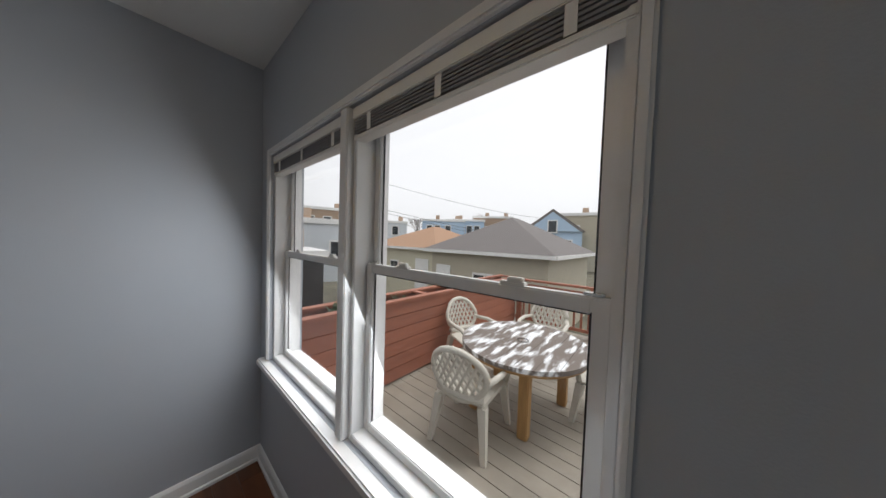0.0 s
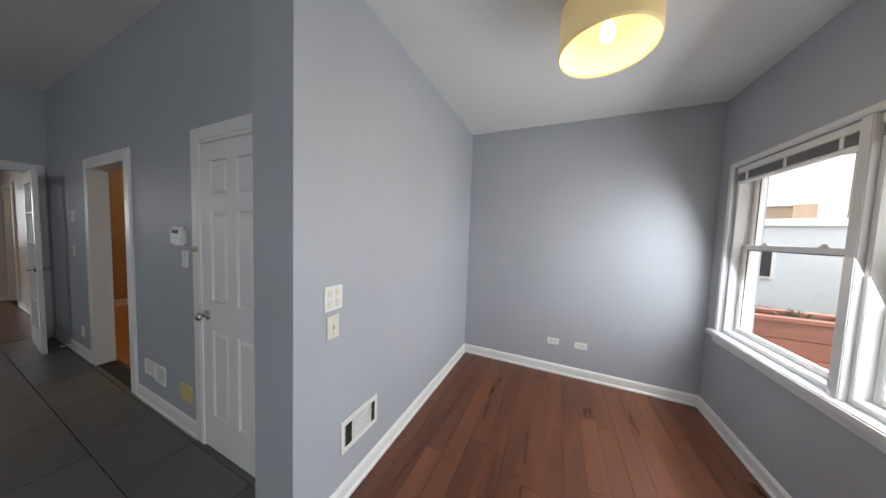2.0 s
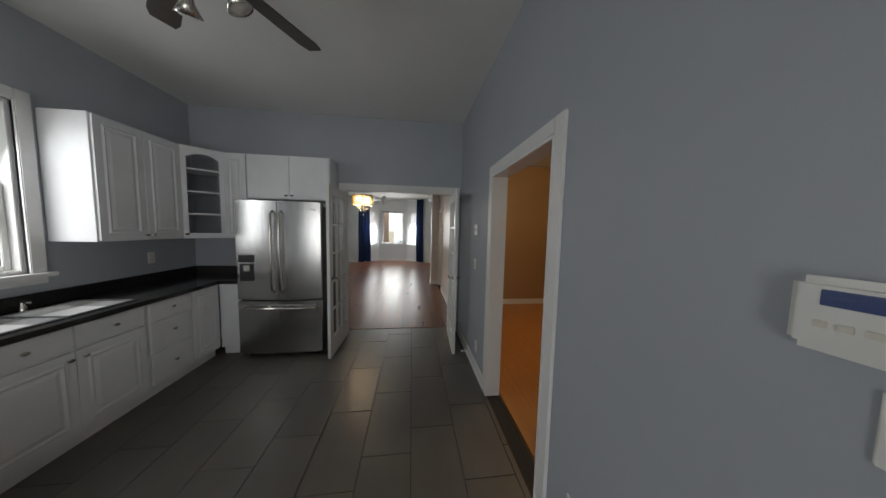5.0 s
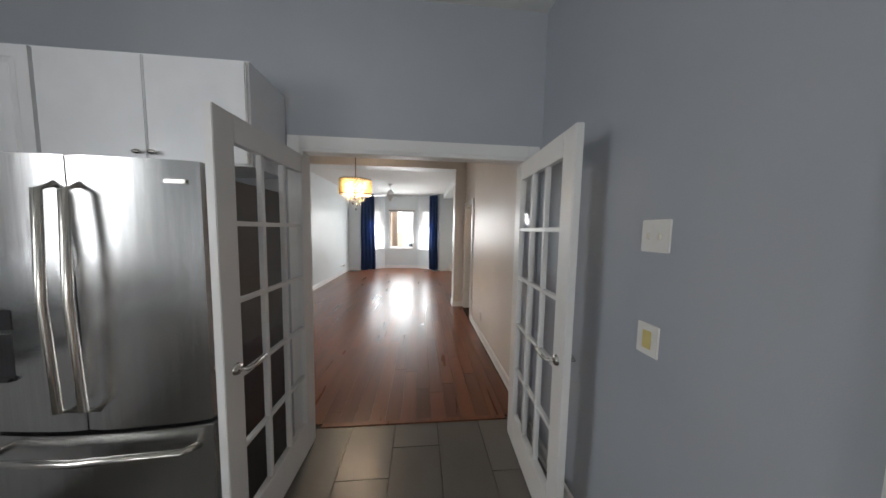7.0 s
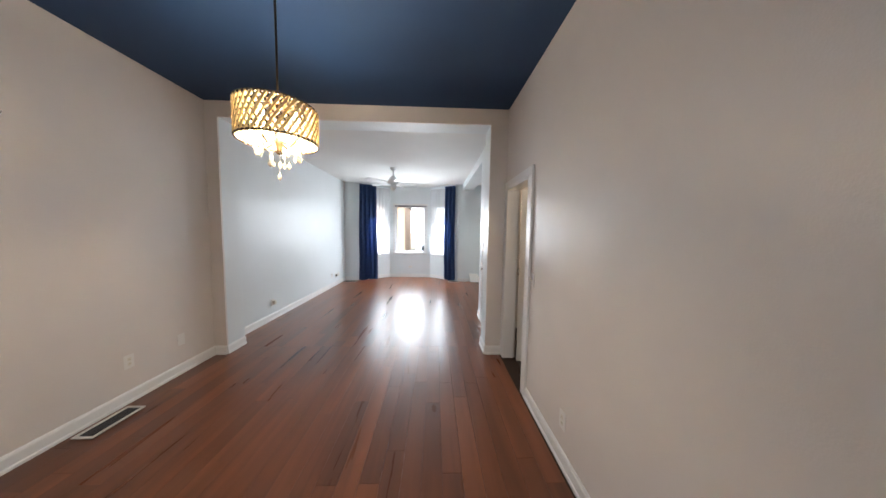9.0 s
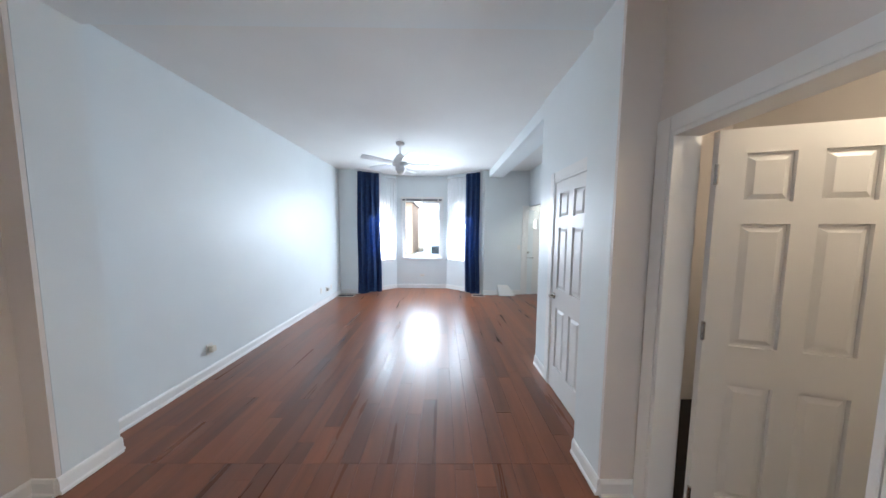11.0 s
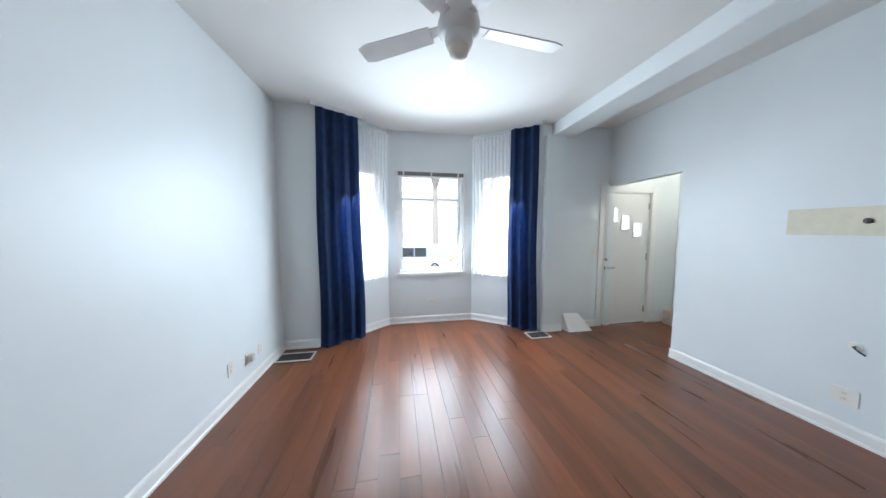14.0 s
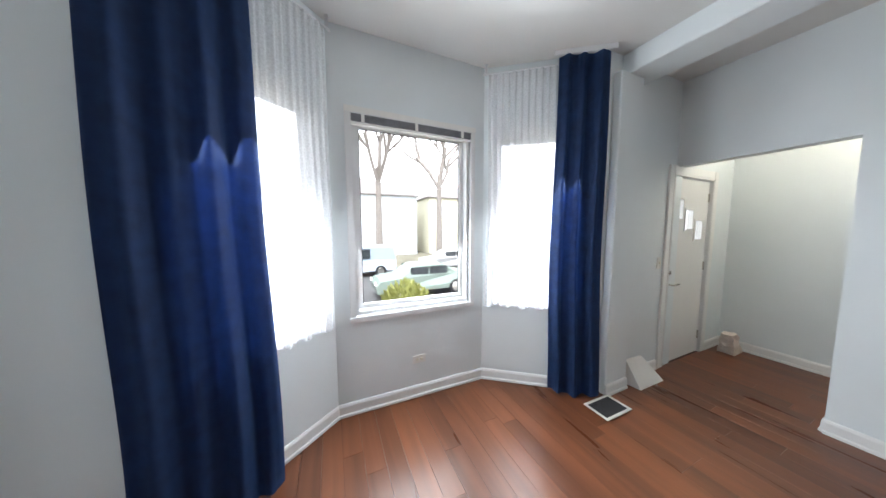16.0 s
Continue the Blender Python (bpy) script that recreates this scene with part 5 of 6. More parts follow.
for v in bm.verts:
    s = 1 - 0.35 * (v.co.z + 0.5)
    v.co = Vector((v.co.x * 0.15 * s, v.co.y * 0.22 * s, (v.co.z + 0.5) * 0.24))
    v.co += 0.022 * noise.noise_vector(v.co * 14) * min(1, v.co.z * 12)
    v.co.y -= v.co.z * 0.3
part("body", bm, shader("pale_paper", (0.66, 0.58, 0.52), 0.8, scale=25, vary=0.12, bump=0.2), bag)
M_PATCH = shader("cream_bracket_plate", (0.66, 0.63, 0.50), 0.5, scale=15, vary=0.05)
pl = thing("mount_plate", (-11.84, 1.335, 1.54), "cream wall patch of a removed screen mount with cables", "plate")
part("plate", boxes((-0.24, 0.22, -0.006, 0, -0.10, 0.10), bevel=0.002), M_PATCH, pl)
part("cable_port", lathe([(0.0, 0.014), (0.018, 0.012), (0.02, 0.0)], 14, m=pose(0.12, -0.006, 0.0, 90)), M_BLACK, pl)
cb = thing("cable_stub", (-11.71, 1.335, 0.67), "grey cable stub coming out of the wall", "cable")
part("cable", tube([(0, 0, 0), (0, -0.03, 0.0), (0.03, -0.045, -0.02), (0.05, -0.03, -0.04)], 0.006, 8), M_DARKSTEEL, cb)
part("collar", lathe([(0.0, 0.006), (0.03, 0.004), (0.032, 0.0)], 14, m=pose(0, 0, 0, 90)), M_PLATE, cb)
wall_plate("outlet", (-11.73, 1.335, 0.30), 0, 0.12, 0.12, "white double outlet with plugs on the living room wall", "outlet", outlet_marks())
for x, z, lab in ((-10.41, 0.29, "ivory outlet with a small plug adapter"), (-13.11, 0.28, "white outlet with a grey plug"), (-12.87, 0.31, "white blank plate low on the wall"), (-13.33, 0.28, "white outlet low on the wall")):
    o = wall_plate("outlet", (x, -3.19, z), 180, 0.075, 0.115, lab, "outlet", outlet_marks())
    if "plug" in lab:
        part("plug", boxes((-0.02, 0.03, -0.055, -0.009, -0.03, 0.03), bevel=0.006), M_VENT if "grey" in lab else M_IVORYWHITE, o)
wall_plate("outlet", (-14.49, -1.26, 0.345), 90, 0.12, 0.072, "white horizontal outlet under the bay window", "outlet", outlet_marks(True))
wall_plate("light_switch", (-13.87, 1.12, 1.15), 90, 0.075, 0.12, "white switch beside the entry door", "switch", TOGGLE)
th = thing("thermostat", (-9.548, 0.36, 1.49), "round dark glass thermostat in a steel ring", "thermostat")
part("ring", lathe([(0.0, 0.0), (0.042, 0.0), (0.042, 0.022), (0.037, 0.026)], 28, m=pose(0, 0, 0, 90)), M_STEEL, th, "brushed steel ring", True)
part("face", lathe([(0.037, 0.0262), (0.02, 0.028), (0.0, 0.0285)], 28, m=pose(0, 0, 0, 90)), M_BLACK, th, "glossy black face", True)

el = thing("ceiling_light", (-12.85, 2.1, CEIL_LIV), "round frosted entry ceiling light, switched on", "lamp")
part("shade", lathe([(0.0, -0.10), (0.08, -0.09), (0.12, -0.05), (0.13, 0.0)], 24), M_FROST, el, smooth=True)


# ---- the back yard ----
M_GROUND = shader("winter_ground", (0.13, 0.12, 0.085), 0.95, scale=0.8, vary=0.35, bump=0.3, bump_scale=8)
M_DECK = shader("weathered_deck_paint", (0.30, 0.27, 0.225), 0.6, scale=5, vary=0.12, bump=0.15, bump_scale=40, per_object=0.08)
M_REDWOOD = shader("red_stained_wood", (0.33, 0.125, 0.075), 0.65, scale=4, vary=0.16, bump=0.2, bump_scale=30, per_object=0.10, stretch=(0.6, 4, 4))
M_RESIN = shader("off_white_resin", (0.60, 0.57, 0.50), 0.45, scale=10, vary=0.05, bump=0.03)
M_POST = shader("yellow_pine_post", (0.40, 0.23, 0.09), 0.7, scale=5, vary=0.15, stretch=(6, 6, 1))
M_SNOWWOOD = bpy.data.materials.new("grey_planks_with_snow")
M_SNOWWOOD.use_nodes = True
sn, sk = M_SNOWWOOD.node_tree.nodes, M_SNOWWOOD.node_tree.links
tc, nz, rp, mxc = sn.new("ShaderNodeNewGeometry"), sn.new("ShaderNodeTexNoise"), sn.new("ShaderNodeValToRGB"), sn.new("ShaderNodeMapping")
mxc.inputs["Scale"].default_value = (1.6, 7.0, 4)
nz.inputs["Scale"].default_value, nz.inputs["Detail"].default_value = 2.2, 9
rp.color_ramp.elements[0].position, rp.color_ramp.elements[1].position = 0.49, 0.62
rp.color_ramp.elements[0].color, rp.color_ramp.elements[1].color = (0.17, 0.14, 0.12, 1), (0.82, 0.84, 0.86, 1)
sk.new(tc.outputs["Position"], mxc.inputs["Vector"]), sk.new(mxc.outputs[0], nz.inputs["Vector"])
sk.new(nz.outputs["Fac"], rp.inputs["Fac"]), sk.new(rp.outputs[0], sn["Principled BSDF"].inputs["Base Color"])
sn["Principled BSDF"].inputs["Roughness"].default_value = 0.8

solid("ground", boxes((-300, 300, -300, 300, -1.9, -1.5)), M_GROUND, "brown winter ground", "ground")
DZ = -0.12
deck = thing("deck", (1.47, -1.6, DZ), "pale weathered wooden deck behind the house", "deck", kind="structure")
part("joists", boxes((0.0, 4.7, 0.0, 4.4, -0.2, -0.03)), M_SUB, deck)
for k in range(33):
    part("deck_board", boxes((0.01 + 0.142 * k, 0.145 + 0.142 * k, 0, 4.45, -0.028, 0.0)), M_DECK, deck)
for x in (0.2, 2.3, 4.4):
    for y in (0.2, 4.2):
        part("deck_post", boxes((x, x + 0.12, y, y + 0.12, -1.38, -0.2)), M_DECK, deck)

pf = thing("planter_wall", (1.50, 2.76, DZ), "red-stained plank planter wall along the deck", "planter")
for k in range(6):
    part("plank", boxes((0, 4.5, 0.0, 0.03, 0.02 + 0.158 * k, 0.172 + 0.158 * k), bevel=0.004), M_REDWOOD, pf)
part("back", boxes((0, 4.5, 0.36, 0.39, 0.02, 0.96)), M_REDWOOD, pf)
part("end_panel", boxes((-0.03, -0.001, 0.0, 0.39, 0.02, 0.96)), M_REDWOOD, pf)
part("cap", boxes((-0.04, 4.54, -0.03, 0.07, 0.965, 1.0), bevel=0.004), M_REDWOOD, pf)
part("cap", boxes((-0.04, 4.54, 0.32, 0.42, 0.965, 1.0), bevel=0.004), M_REDWOOD, pf)
for x in (0, 0.85, 1.7, 2.6, 3.5, 4.4):
    part("cross_piece", boxes((x, x + 0.08, 0.071, 0.319, 0.965, 0.995)), M_REDWOOD, pf)
part("soil", boxes((0, 4.5, 0.031, 0.359, 0.60, 0.86)), M_SUB, pf)
for k, x in enumerate((0.18, 1.0, 2.15)):
    sh = thing("potted_shrub", (1.50 + x + 0.35, 2.955, DZ + 0.86), "small dry shrub growing in the planter", "shrub", "planter shrubs")
    bm = bmesh.new()
    rs = random.Random(40 + k)
    for _ in range(70):
        a, b = rs.uniform(0, 6.28), rs.uniform(0.1, 1.2)
        d = Vector((math.cos(a) * math.sin(b), math.sin(a) * math.sin(b), math.cos(b))) * rs.uniform(0.08, 0.2)
        s = d.orthogonal().normalized() * 0.012
        v = [bm.verts.new(p) for p in (d * 0.1 - s, d * 0.1 + s, d + s * 1.5, d - s)]
        bm.faces.new(v)
    part("leaves", bm, shader("dull_green_leaves", (0.07, 0.10, 0.05), 0.7, vary=0.3), sh)

rl = thing("deck_railing", (6.00, -1.6, DZ), "red-stained wooden deck railing with balusters", "railing")
part("top_rail", boxes((-0.06, 0.06, 0, 4.36, 0.93, 0.97), bevel=0.005), M_REDWOOD, rl)
part("mid_rail", boxes((-0.02, 0.02, 0, 4.36, 0.80, 0.87), bevel=0.004), M_REDWOOD, rl)
part("bottom_rail", boxes((-0.02, 0.02, 0, 4.36, 0.10, 0.16), bevel=0.004), M_REDWOOD, rl)
for k in range(4):
    part("post", boxes((-0.045, 0.045, 0.02 + 1.4 * k, 0.11 + 1.4 * k, 0, 0.93), bevel=0.004), M_REDWOOD, rl)
for k in range(34):
    part("baluster", boxes((0.021, 0.05, 0.16 + 0.125 * k, 0.195 + 0.125 * k, 0.11, 0.86)), M_REDWOOD, rl)

tb = thing("patio_table", (3.30, 1.45, DZ), "round weathered plank table with patches of snow", "table")
for k in range(8):
    y0, y1 = -0.64 + 0.16 * k, -0.64 + 0.16 * (k + 1) - 0.004
    h = lambda y: math.sqrt(max(0.64 ** 2 - y * y, 0.0005))
    pts = [(-h(y0 + (y1 - y0) * u / 4), y0 + (y1 - y0) * u / 4) for u in range(5)] + [(h(y0 + (y1 - y0) * u / 4), y0 + (y1 - y0) * u / 4) for u in range(4, -1, -1)]
    part("plank", prism(pts, 0.67, 0.71), M_SNOWWOOD, tb)
bm = bmesh.new()
tube([(0.60 * math.cos(2 * math.pi * k / 36), 0.60 * math.sin(2 * math.pi * k / 36), 0.65) for k in range(37)], 0.02, 6, bm)
part("rim", bm, M_POST, tb)
for x, y in ((-0.40, -0.20), (0.35, -0.32), (0.25, 0.40), (-0.35, 0.35)):
    part("leg", boxes((x - 0.045, x + 0.045, y - 0.045, y + 0.045, 0, 0.669), bevel=0.008), M_POST, tb)
part("hole_ring", lathe([(0.05, 0.711), (0.055, 0.716), (0.06, 0.711)], 16), M_HOLE, tb)

chair = thing("patio_chair", (2.66, 1.66, DZ), "off-white moulded resin chair with a lattice back", "chair", "chairs round the patio table", rz=10)
bm = bmesh.new()
prism([(-0.24, -0.22), (0.22, -0.26), (0.27, -0.2), (0.27, 0.2), (0.22, 0.26), (-0.24, 0.22)], 0.40, 0.425, bm)
bmesh.ops.bevel(bm, geom=bm.edges[:], offset=0.008, segments=2, affect="EDGES")
part("seat", bm, M_RESIN, chair)
for x, y, dx, dy in ((0.22, 0.23, 0.05, 0.05), (0.22, -0.23, 0.05, -0.05), (-0.22, 0.2, -0.07, 0.05), (-0.22, -0.2, -0.07, -0.05)):
    bm = bmesh.new()
    lo = [bm.verts.new((x + dx + a * 0.022, y + dy + b * 0.022, 0.0)) for a, b in ((-1, -1), (1, -1), (1, 1), (-1, 1))]
    hi = [bm.verts.new((x + a * 0.035, y + b * 0.035, 0.40)) for a, b in ((-1, -1), (1, -1), (1, 1), (-1, 1))]
    bm.faces.new(lo[::-1]), bm.faces.new(hi)
    for k in range(4):
        bm.faces.new((lo[k], lo[(k + 1) % 4], hi[(k + 1) % 4], hi[k]))
    part("leg", bm, M_RESIN, chair)


def back_point(u, v):
    """A point of the curved back: u across -1..1, v up 0..1."""
    return Vector((-0.25 - 0.13 * v + 0.05 * u * u, 0.265 * u * (1 - 0.12 * v), 0.42 + 0.46 * v))


outline = [back_point(math.cos(a) * 1.0, 0.5 + 0.5 * math.sin(a)) if math.sin(a) > 0 else back_point(math.cos(a) * (1 - 0.18 * abs(math.sin(a))), 0.5 + 0.5 * math.sin(a)) for a in [2 * math.pi * k / 32 for k in range(33)]]
back = part("backrest", tube([tuple(p) for p in outline], 0.028, 8), M_RESIN, chair, smooth=True)
part("back_band", tube([tuple(back_point(u * 0.8, 0.10)) for u in (-1, -0.5, 0, 0.5, 1)], 0.035, 8), M_RESIN, chair, smooth=True)
for s in (-1, 1):
    for k in range(-4, 5):
        pts = []
        for j in range(13):
            v = j / 12
            u = k * 0.25 + s * (v - 0.5) * 0.95
            if (u / 0.97) ** 2 + ((v - 0.5) / 0.49) ** 2 < 1:
                pts.append(tuple(back_point(u, v)))
        if len(pts) > 1:
            part("lattice_slat", tube(pts, 0.0135, 6), M_RESIN, back)
    part("armrest", tube([tuple(back_point(s * 0.98, 0.42)), (-0.05, s * 0.30, 0.625), (0.18, s * 0.30, 0.62), (0.24, s * 0.28, 0.56), (0.23, s * 0.25, 0.42)], 0.026, 8), M_RESIN, chair, smooth=True)
copy_thing(chair, pose(3.62, 2.30, DZ, 0, 0, -110))
copy_thing(chair, pose(3.65, 0.66, DZ, 0, 0, 78))
copy_thing(chair, pose(4.40, 1.60, DZ, 0, 0, 184))

M_SHINGLE_G = shader("grey_shingles", (0.17, 0.155, 0.15), 0.9, scale=14, vary=0.2, stretch=(1, 1, 4))
M_SHINGLE_T = shader("tan_shingles", (0.36, 0.22, 0.14), 0.9, scale=14, vary=0.2, stretch=(1, 1, 4))
M_SIDING = shader("beige_siding", (0.46, 0.42, 0.33), 0.7, scale=6, vary=0.05)
M_SIDINGY = shader("cream_siding", (0.60, 0.57, 0.44), 0.7, scale=6, vary=0.05)
M_SIDINGW = shader("pale_siding", (0.62, 0.66, 0.70), 0.6, scale=6, vary=0.05)
M_BLUEH = shader("light_blue_siding", (0.42, 0.55, 0.70), 0.7, scale=6, vary=0.05)
M_BRICKT = shader("tan_brick", (0.40, 0.29, 0.21), 0.85, scale=10, vary=0.15)
M_GLASSDARK = shader("dark_window_glass", (0.03, 0.035, 0.04), 0.08, scale=3, vary=0.3, bump=0)
GZ = -1.5


def hip_roof(x0, x1, y0, y1, z0, z1, over=0.25):
    bm = bmesh.new()
    a, b, c, d = x0 - over, x1 + over, y0 - over, y1 + over
    inset = min(b - a, d - c) / 2
    base = [bm.verts.new(v) for v in ((a, c, z0), (b, c, z0), (b, d, z0), (a, d, z0))]
    low = [bm.verts.new((v.co.x, v.co.y, z0 - 0.1)) for v in base]
    if b - a > d - c:
        r = [bm.verts.new((a + inset, (c + d) / 2, z1)), bm.verts.new((b - inset - 0.01, (c + d) / 2, z1))]
        fs = ((base[0], base[1], r[1], r[0]), (base[2], base[3], r[0], r[1]), (base[3], base[0], r[0]), (base[1], base[2], r[1]))
    else:
        r = [bm.verts.new(((a + b) / 2, c + inset, z1)), bm.verts.new(((a + b) / 2, d - inset - 0.01, z1))]
        fs = ((base[1], base[2], r[1], r[0]), (base[3], base[0], r[0], r[1]), (base[0], base[1], r[0]), (base[2], base[3], r[1]))
    for f in fs:
        bm.faces.new(f)
    for k in range(4):
        bm.faces.new((low[k], low[(k + 1) % 4], base[(k + 1) % 4], base[k]))
    bm.faces.new(low[::-1])
    return bm


def garage(x, y, w, d, eave, peak, wallm, roofm, label, openings):
    """Front wall faces -x at x; w along y. openings: (kind, y0, y1, z0, z1) above the ground."""
    g = thing("garage", (x, y, GZ), label, "garage", "garages behind the yard")
    part("wall", boxes((0, d, 0, w, 0, eave)), wallm, g)
    part("roof", hip_roof(0, d, 0, w, eave + 0.1, peak), roofm, g)
    part("gutter", boxes((-0.32, -0.26, -0.26, w + 0.26, eave - 0.02, eave + 0.09)), M_TRIM, g)
    part("gutter", boxes((-0.26, d + 0.26, -0.32, -0.26, eave - 0.02, eave + 0.09)), M_TRIM, g)
    for k in range(int(eave / 0.16)):
        part("siding_board", boxes((-0.018, -0.001, 0, w, 0.01 + 0.16 * k, 0.155 + 0.16 * k)), wallm, g)
    for kind, a, b, lo, hi in openings:
        o = part(kind, boxes((-0.06, -0.019, a, b, lo, hi), bevel=0.01), M_TRIM, g)
        if kind == "window":
            part("pane", boxes((-0.07, -0.061, a + 0.07, (a + b) / 2 - 0.02, lo + 0.07, hi - 0.07)), M_GLASSDARK, o)
            part("pane", boxes((-0.07, -0.061, (a + b) / 2 + 0.02, b - 0.07, lo + 0.07, hi - 0.07)), M_GLASSDARK, o)
    return g


garage(8.1, 2.75, 4.5, 5.2, 2.7, 4.15, M_SIDING, M_SHINGLE_G, "beige sided garage with a grey hip roof", [("door", 3.55, 4.25, 0.1, 2.2), ("window", 1.55, 2.55, 1.35, 2.05)])
garage(9.4, 8.3, 5.0, 5.5, 2.65, 3.95, M_SIDINGY, M_SHINGLE_T, "cream sided garage with a tan hip roof", [("door", 0.4, 1.3, 0.1, 2.2), ("window", 2.6, 3.3, 1.3, 2.0)])


def far_house(az, dist, w, h, wallm, label, gable=False, rows=(), roofm=None, depth=8.0):
    """A house at a compass bearing in degrees (0 along y, clockwise), facing the viewer."""
    a = radians(az)
    hs = thing("house", (0.6 + dist * math.sin(a), 0.5 + dist * math.cos(a), GZ), label, "house", "houses beyond the yards", rz=-az)
    part("wall", boxes((-w / 2, w / 2, 0, depth, 0, h)), wallm, hs)
    if gable:
        bm = bmesh.new()
        v = [bm.verts.new(p) for p in ((-w / 2 - 0.3, -0.3, h), (w / 2 + 0.3, -0.3, h), (0, -0.3, h + w * 0.42), (-w / 2 - 0.3, depth, h), (w / 2 + 0.3, depth, h), (0, depth, h + w * 0.42))]
        for f in ((0, 2, 1), (3, 4, 5), (0, 3, 5, 2), (1, 2, 5, 4), (0, 1, 4, 3)):
            bm.faces.new([v[i] for i in f])
        part("roof", bm, roofm or M_SHINGLE_G, hs)
        bm = bmesh.new()
        v = [bm.verts.new(p) for p in ((-w / 2 + 0.2, -0.32, h), (w / 2 - 0.2, -0.32, h), (0, -0.32, h + w * 0.42 - 0.35))]
        bm.faces.new(v)
        part("gable", bm, wallm, hs)
    else:
        part("cornice", boxes((-w / 2 - 0.15, w / 2 + 0.15, -0.15, depth, h, h + 0.35)), M_TRIM, hs)
        for x in (-w * 0.2, w * 0.3):
            part("chimney", boxes((x, x + 0.7, 3, 3.7, h + 0.35, h + 1.3)), M_BRICKT, hs)
    for x, z in rows:
        win = part("window", boxes((x - 0.55, x + 0.55, -0.40 if gable else -0.06, 0, z, z + 1.5)), M_TRIM, hs)
        part("pane", boxes((x - 0.42, x + 0.42, -0.42 if gable else -0.08, -0.401 if gable else -0.061, z + 0.12, z + 1.38)), M_GLASSDARK, win)


far_house(49.5, 42, 7.0, 6.3, M_BLUEH, "light blue flat-roofed two-storey house", rows=((-2.3, 4.2), (-1.0, 4.2), (0.8, 4.2)))
far_house(54.5, 44, 6.5, 6.6, M_BLUEH, "light blue flat-roofed two-storey house", rows=((-2.2, 4.4), (-0.6, 4.4), (0.7, 4.4), (2.0, 4.4)))
far_house(60.5, 46, 7.0, 7.4, M_BRICKT, "tan brick flat with chimneys on the roof", rows=((-1.5, 4.5), (1.5, 4.5)))
far_house(63.0, 30, 5.0, 3.2, M_SIDINGW, "white gabled house behind the garages", True, rows=((0, 3.3),), roofm=M_SHINGLE_G)
far_house(73.0, 32, 6.2, 4.6, M_BLUEH, "blue gabled house with an attic window", True, rows=((0.0, 4.4), (1.6, 2.2)), roofm=M_SHINGLE_G)
far_house(80.5, 34, 7.0, 6.6, M_SIDING, "beige flat-roofed apartment house", rows=((-2, 4.0), (1, 4.0)))
far_house(37.0, 40, 6.0, 5.6, M_SIDINGW, "pale flat-roofed house beyond the alley", rows=((-1.5, 3.7), (1.2, 3.7)))
far_house(20.0, 36, 14.0, 6.6, M_BRICKT, "long tan brick apartment house", rows=((-3, 4.3), (-1, 4.3), (1, 4.3), (3, 4.3)))
far_house(24.0, 19, 7.5, 4.0, M_SIDINGW, "low white sided garage by the alley", rows=((1.0, 1.4),), depth=6)
far_house(12.0, 11, 5.0, 2.2, M_SUB, "dark weathered wooden shed", depth=4)


def bare_tree(at, height, seed, label, evergreen=False):
    t = thing("tree", at, label, "tree", "bare trees" if not evergreen else "")
    r = random.Random(seed)
    part("trunk", cyl(height * 0.02, height * 0.012, height * 0.5, 10), M_BARK, t)
    bm = bmesh.new()
    if evergreen:
        for _ in range(1500):
            u = r.random()
            rad = height * 0.22 * (1 - u ** 2.2) * math.sqrt(r.random()) + 0.05
            a = r.uniform(0, 6.28)
            c = Vector((rad * math.cos(a), rad * math.sin(a), height * (0.08 + 0.92 * u)))
            d = Vector((r.uniform(-1, 1), r.uniform(-1, 1), r.uniform(0.2, 1))).normalized() * height * 0.05
            s = d.orthogonal().normalized() * height * 0.02
            bm.faces.new([bm.verts.new(p) for p in (c - s, c + s, c + d)])
        part("crown", bm, M_LEAF, t)
        return t

    def grow(p, d, length, rad, depth):
        q = p + d * length
        tube([p, (p + q) / 2 + Vector((r.uniform(-1, 1), r.uniform(-1, 1), 0)) * length * 0.06, q], rad, 4, bm)
        if depth:
            for _ in range(3):
                nd = (d + Vector((r.uniform(-1, 1), r.uniform(-1, 1), r.uniform(-0.2, 0.7))) * 0.75).normalized()
                grow(p + d * length * r.uniform(0.6, 1), nd, length * 0.68, rad * 0.6, depth - 1)
    for _ in range(4):
        grow(Vector((0, 0, height * 0.42)), Vector((r.uniform(-0.6, 0.6), r.uniform(-0.6, 0.6), 1)).normalized(), height * 0.24, height * 0.010, 4)
    part("limbs", bm, M_BARK, t)
    return t


M_BARK = shader("grey_bark", (0.21, 0.185, 0.165), 0.9, scale=8, vary=0.25)
M_LEAF = shader("evergreen_foliage", (0.045, 0.075, 0.05), 0.8, scale=3, vary=0.3)
for az, d, h, sd in ((44, 55, 8.5, 2), (46.5, 58, 8.0, 3), (58, 60, 10, 4), (65, 62, 9, 5)):
    bare_tree((0.6 + d * math.sin(radians(az)), 0.5 + d * math.cos(radians(az)), GZ), h, sd, "bare winter tree beyond the houses")
bare_tree((0.6 + 15 * math.sin(radians(16)), 0.5 + 15 * math.cos(radians(16)), GZ), 5.2, 7, "tall dark evergreen tree", True)
pole = thing("utility_pole", (0.6 + 24 * math.sin(radians(34.0)), 0.5 + 24 * math.cos(radians(34.0)), GZ), "wooden utility pole with a crossarm", "utility pole", rz=-34)
part("mast", cyl(0.15, 0.10, 8.5, 10), M_BARK, pole)
part("crossarm", boxes((-0.9, 0.9, -0.06, 0.06, 8.0, 8.15)), M_BARK, pole)
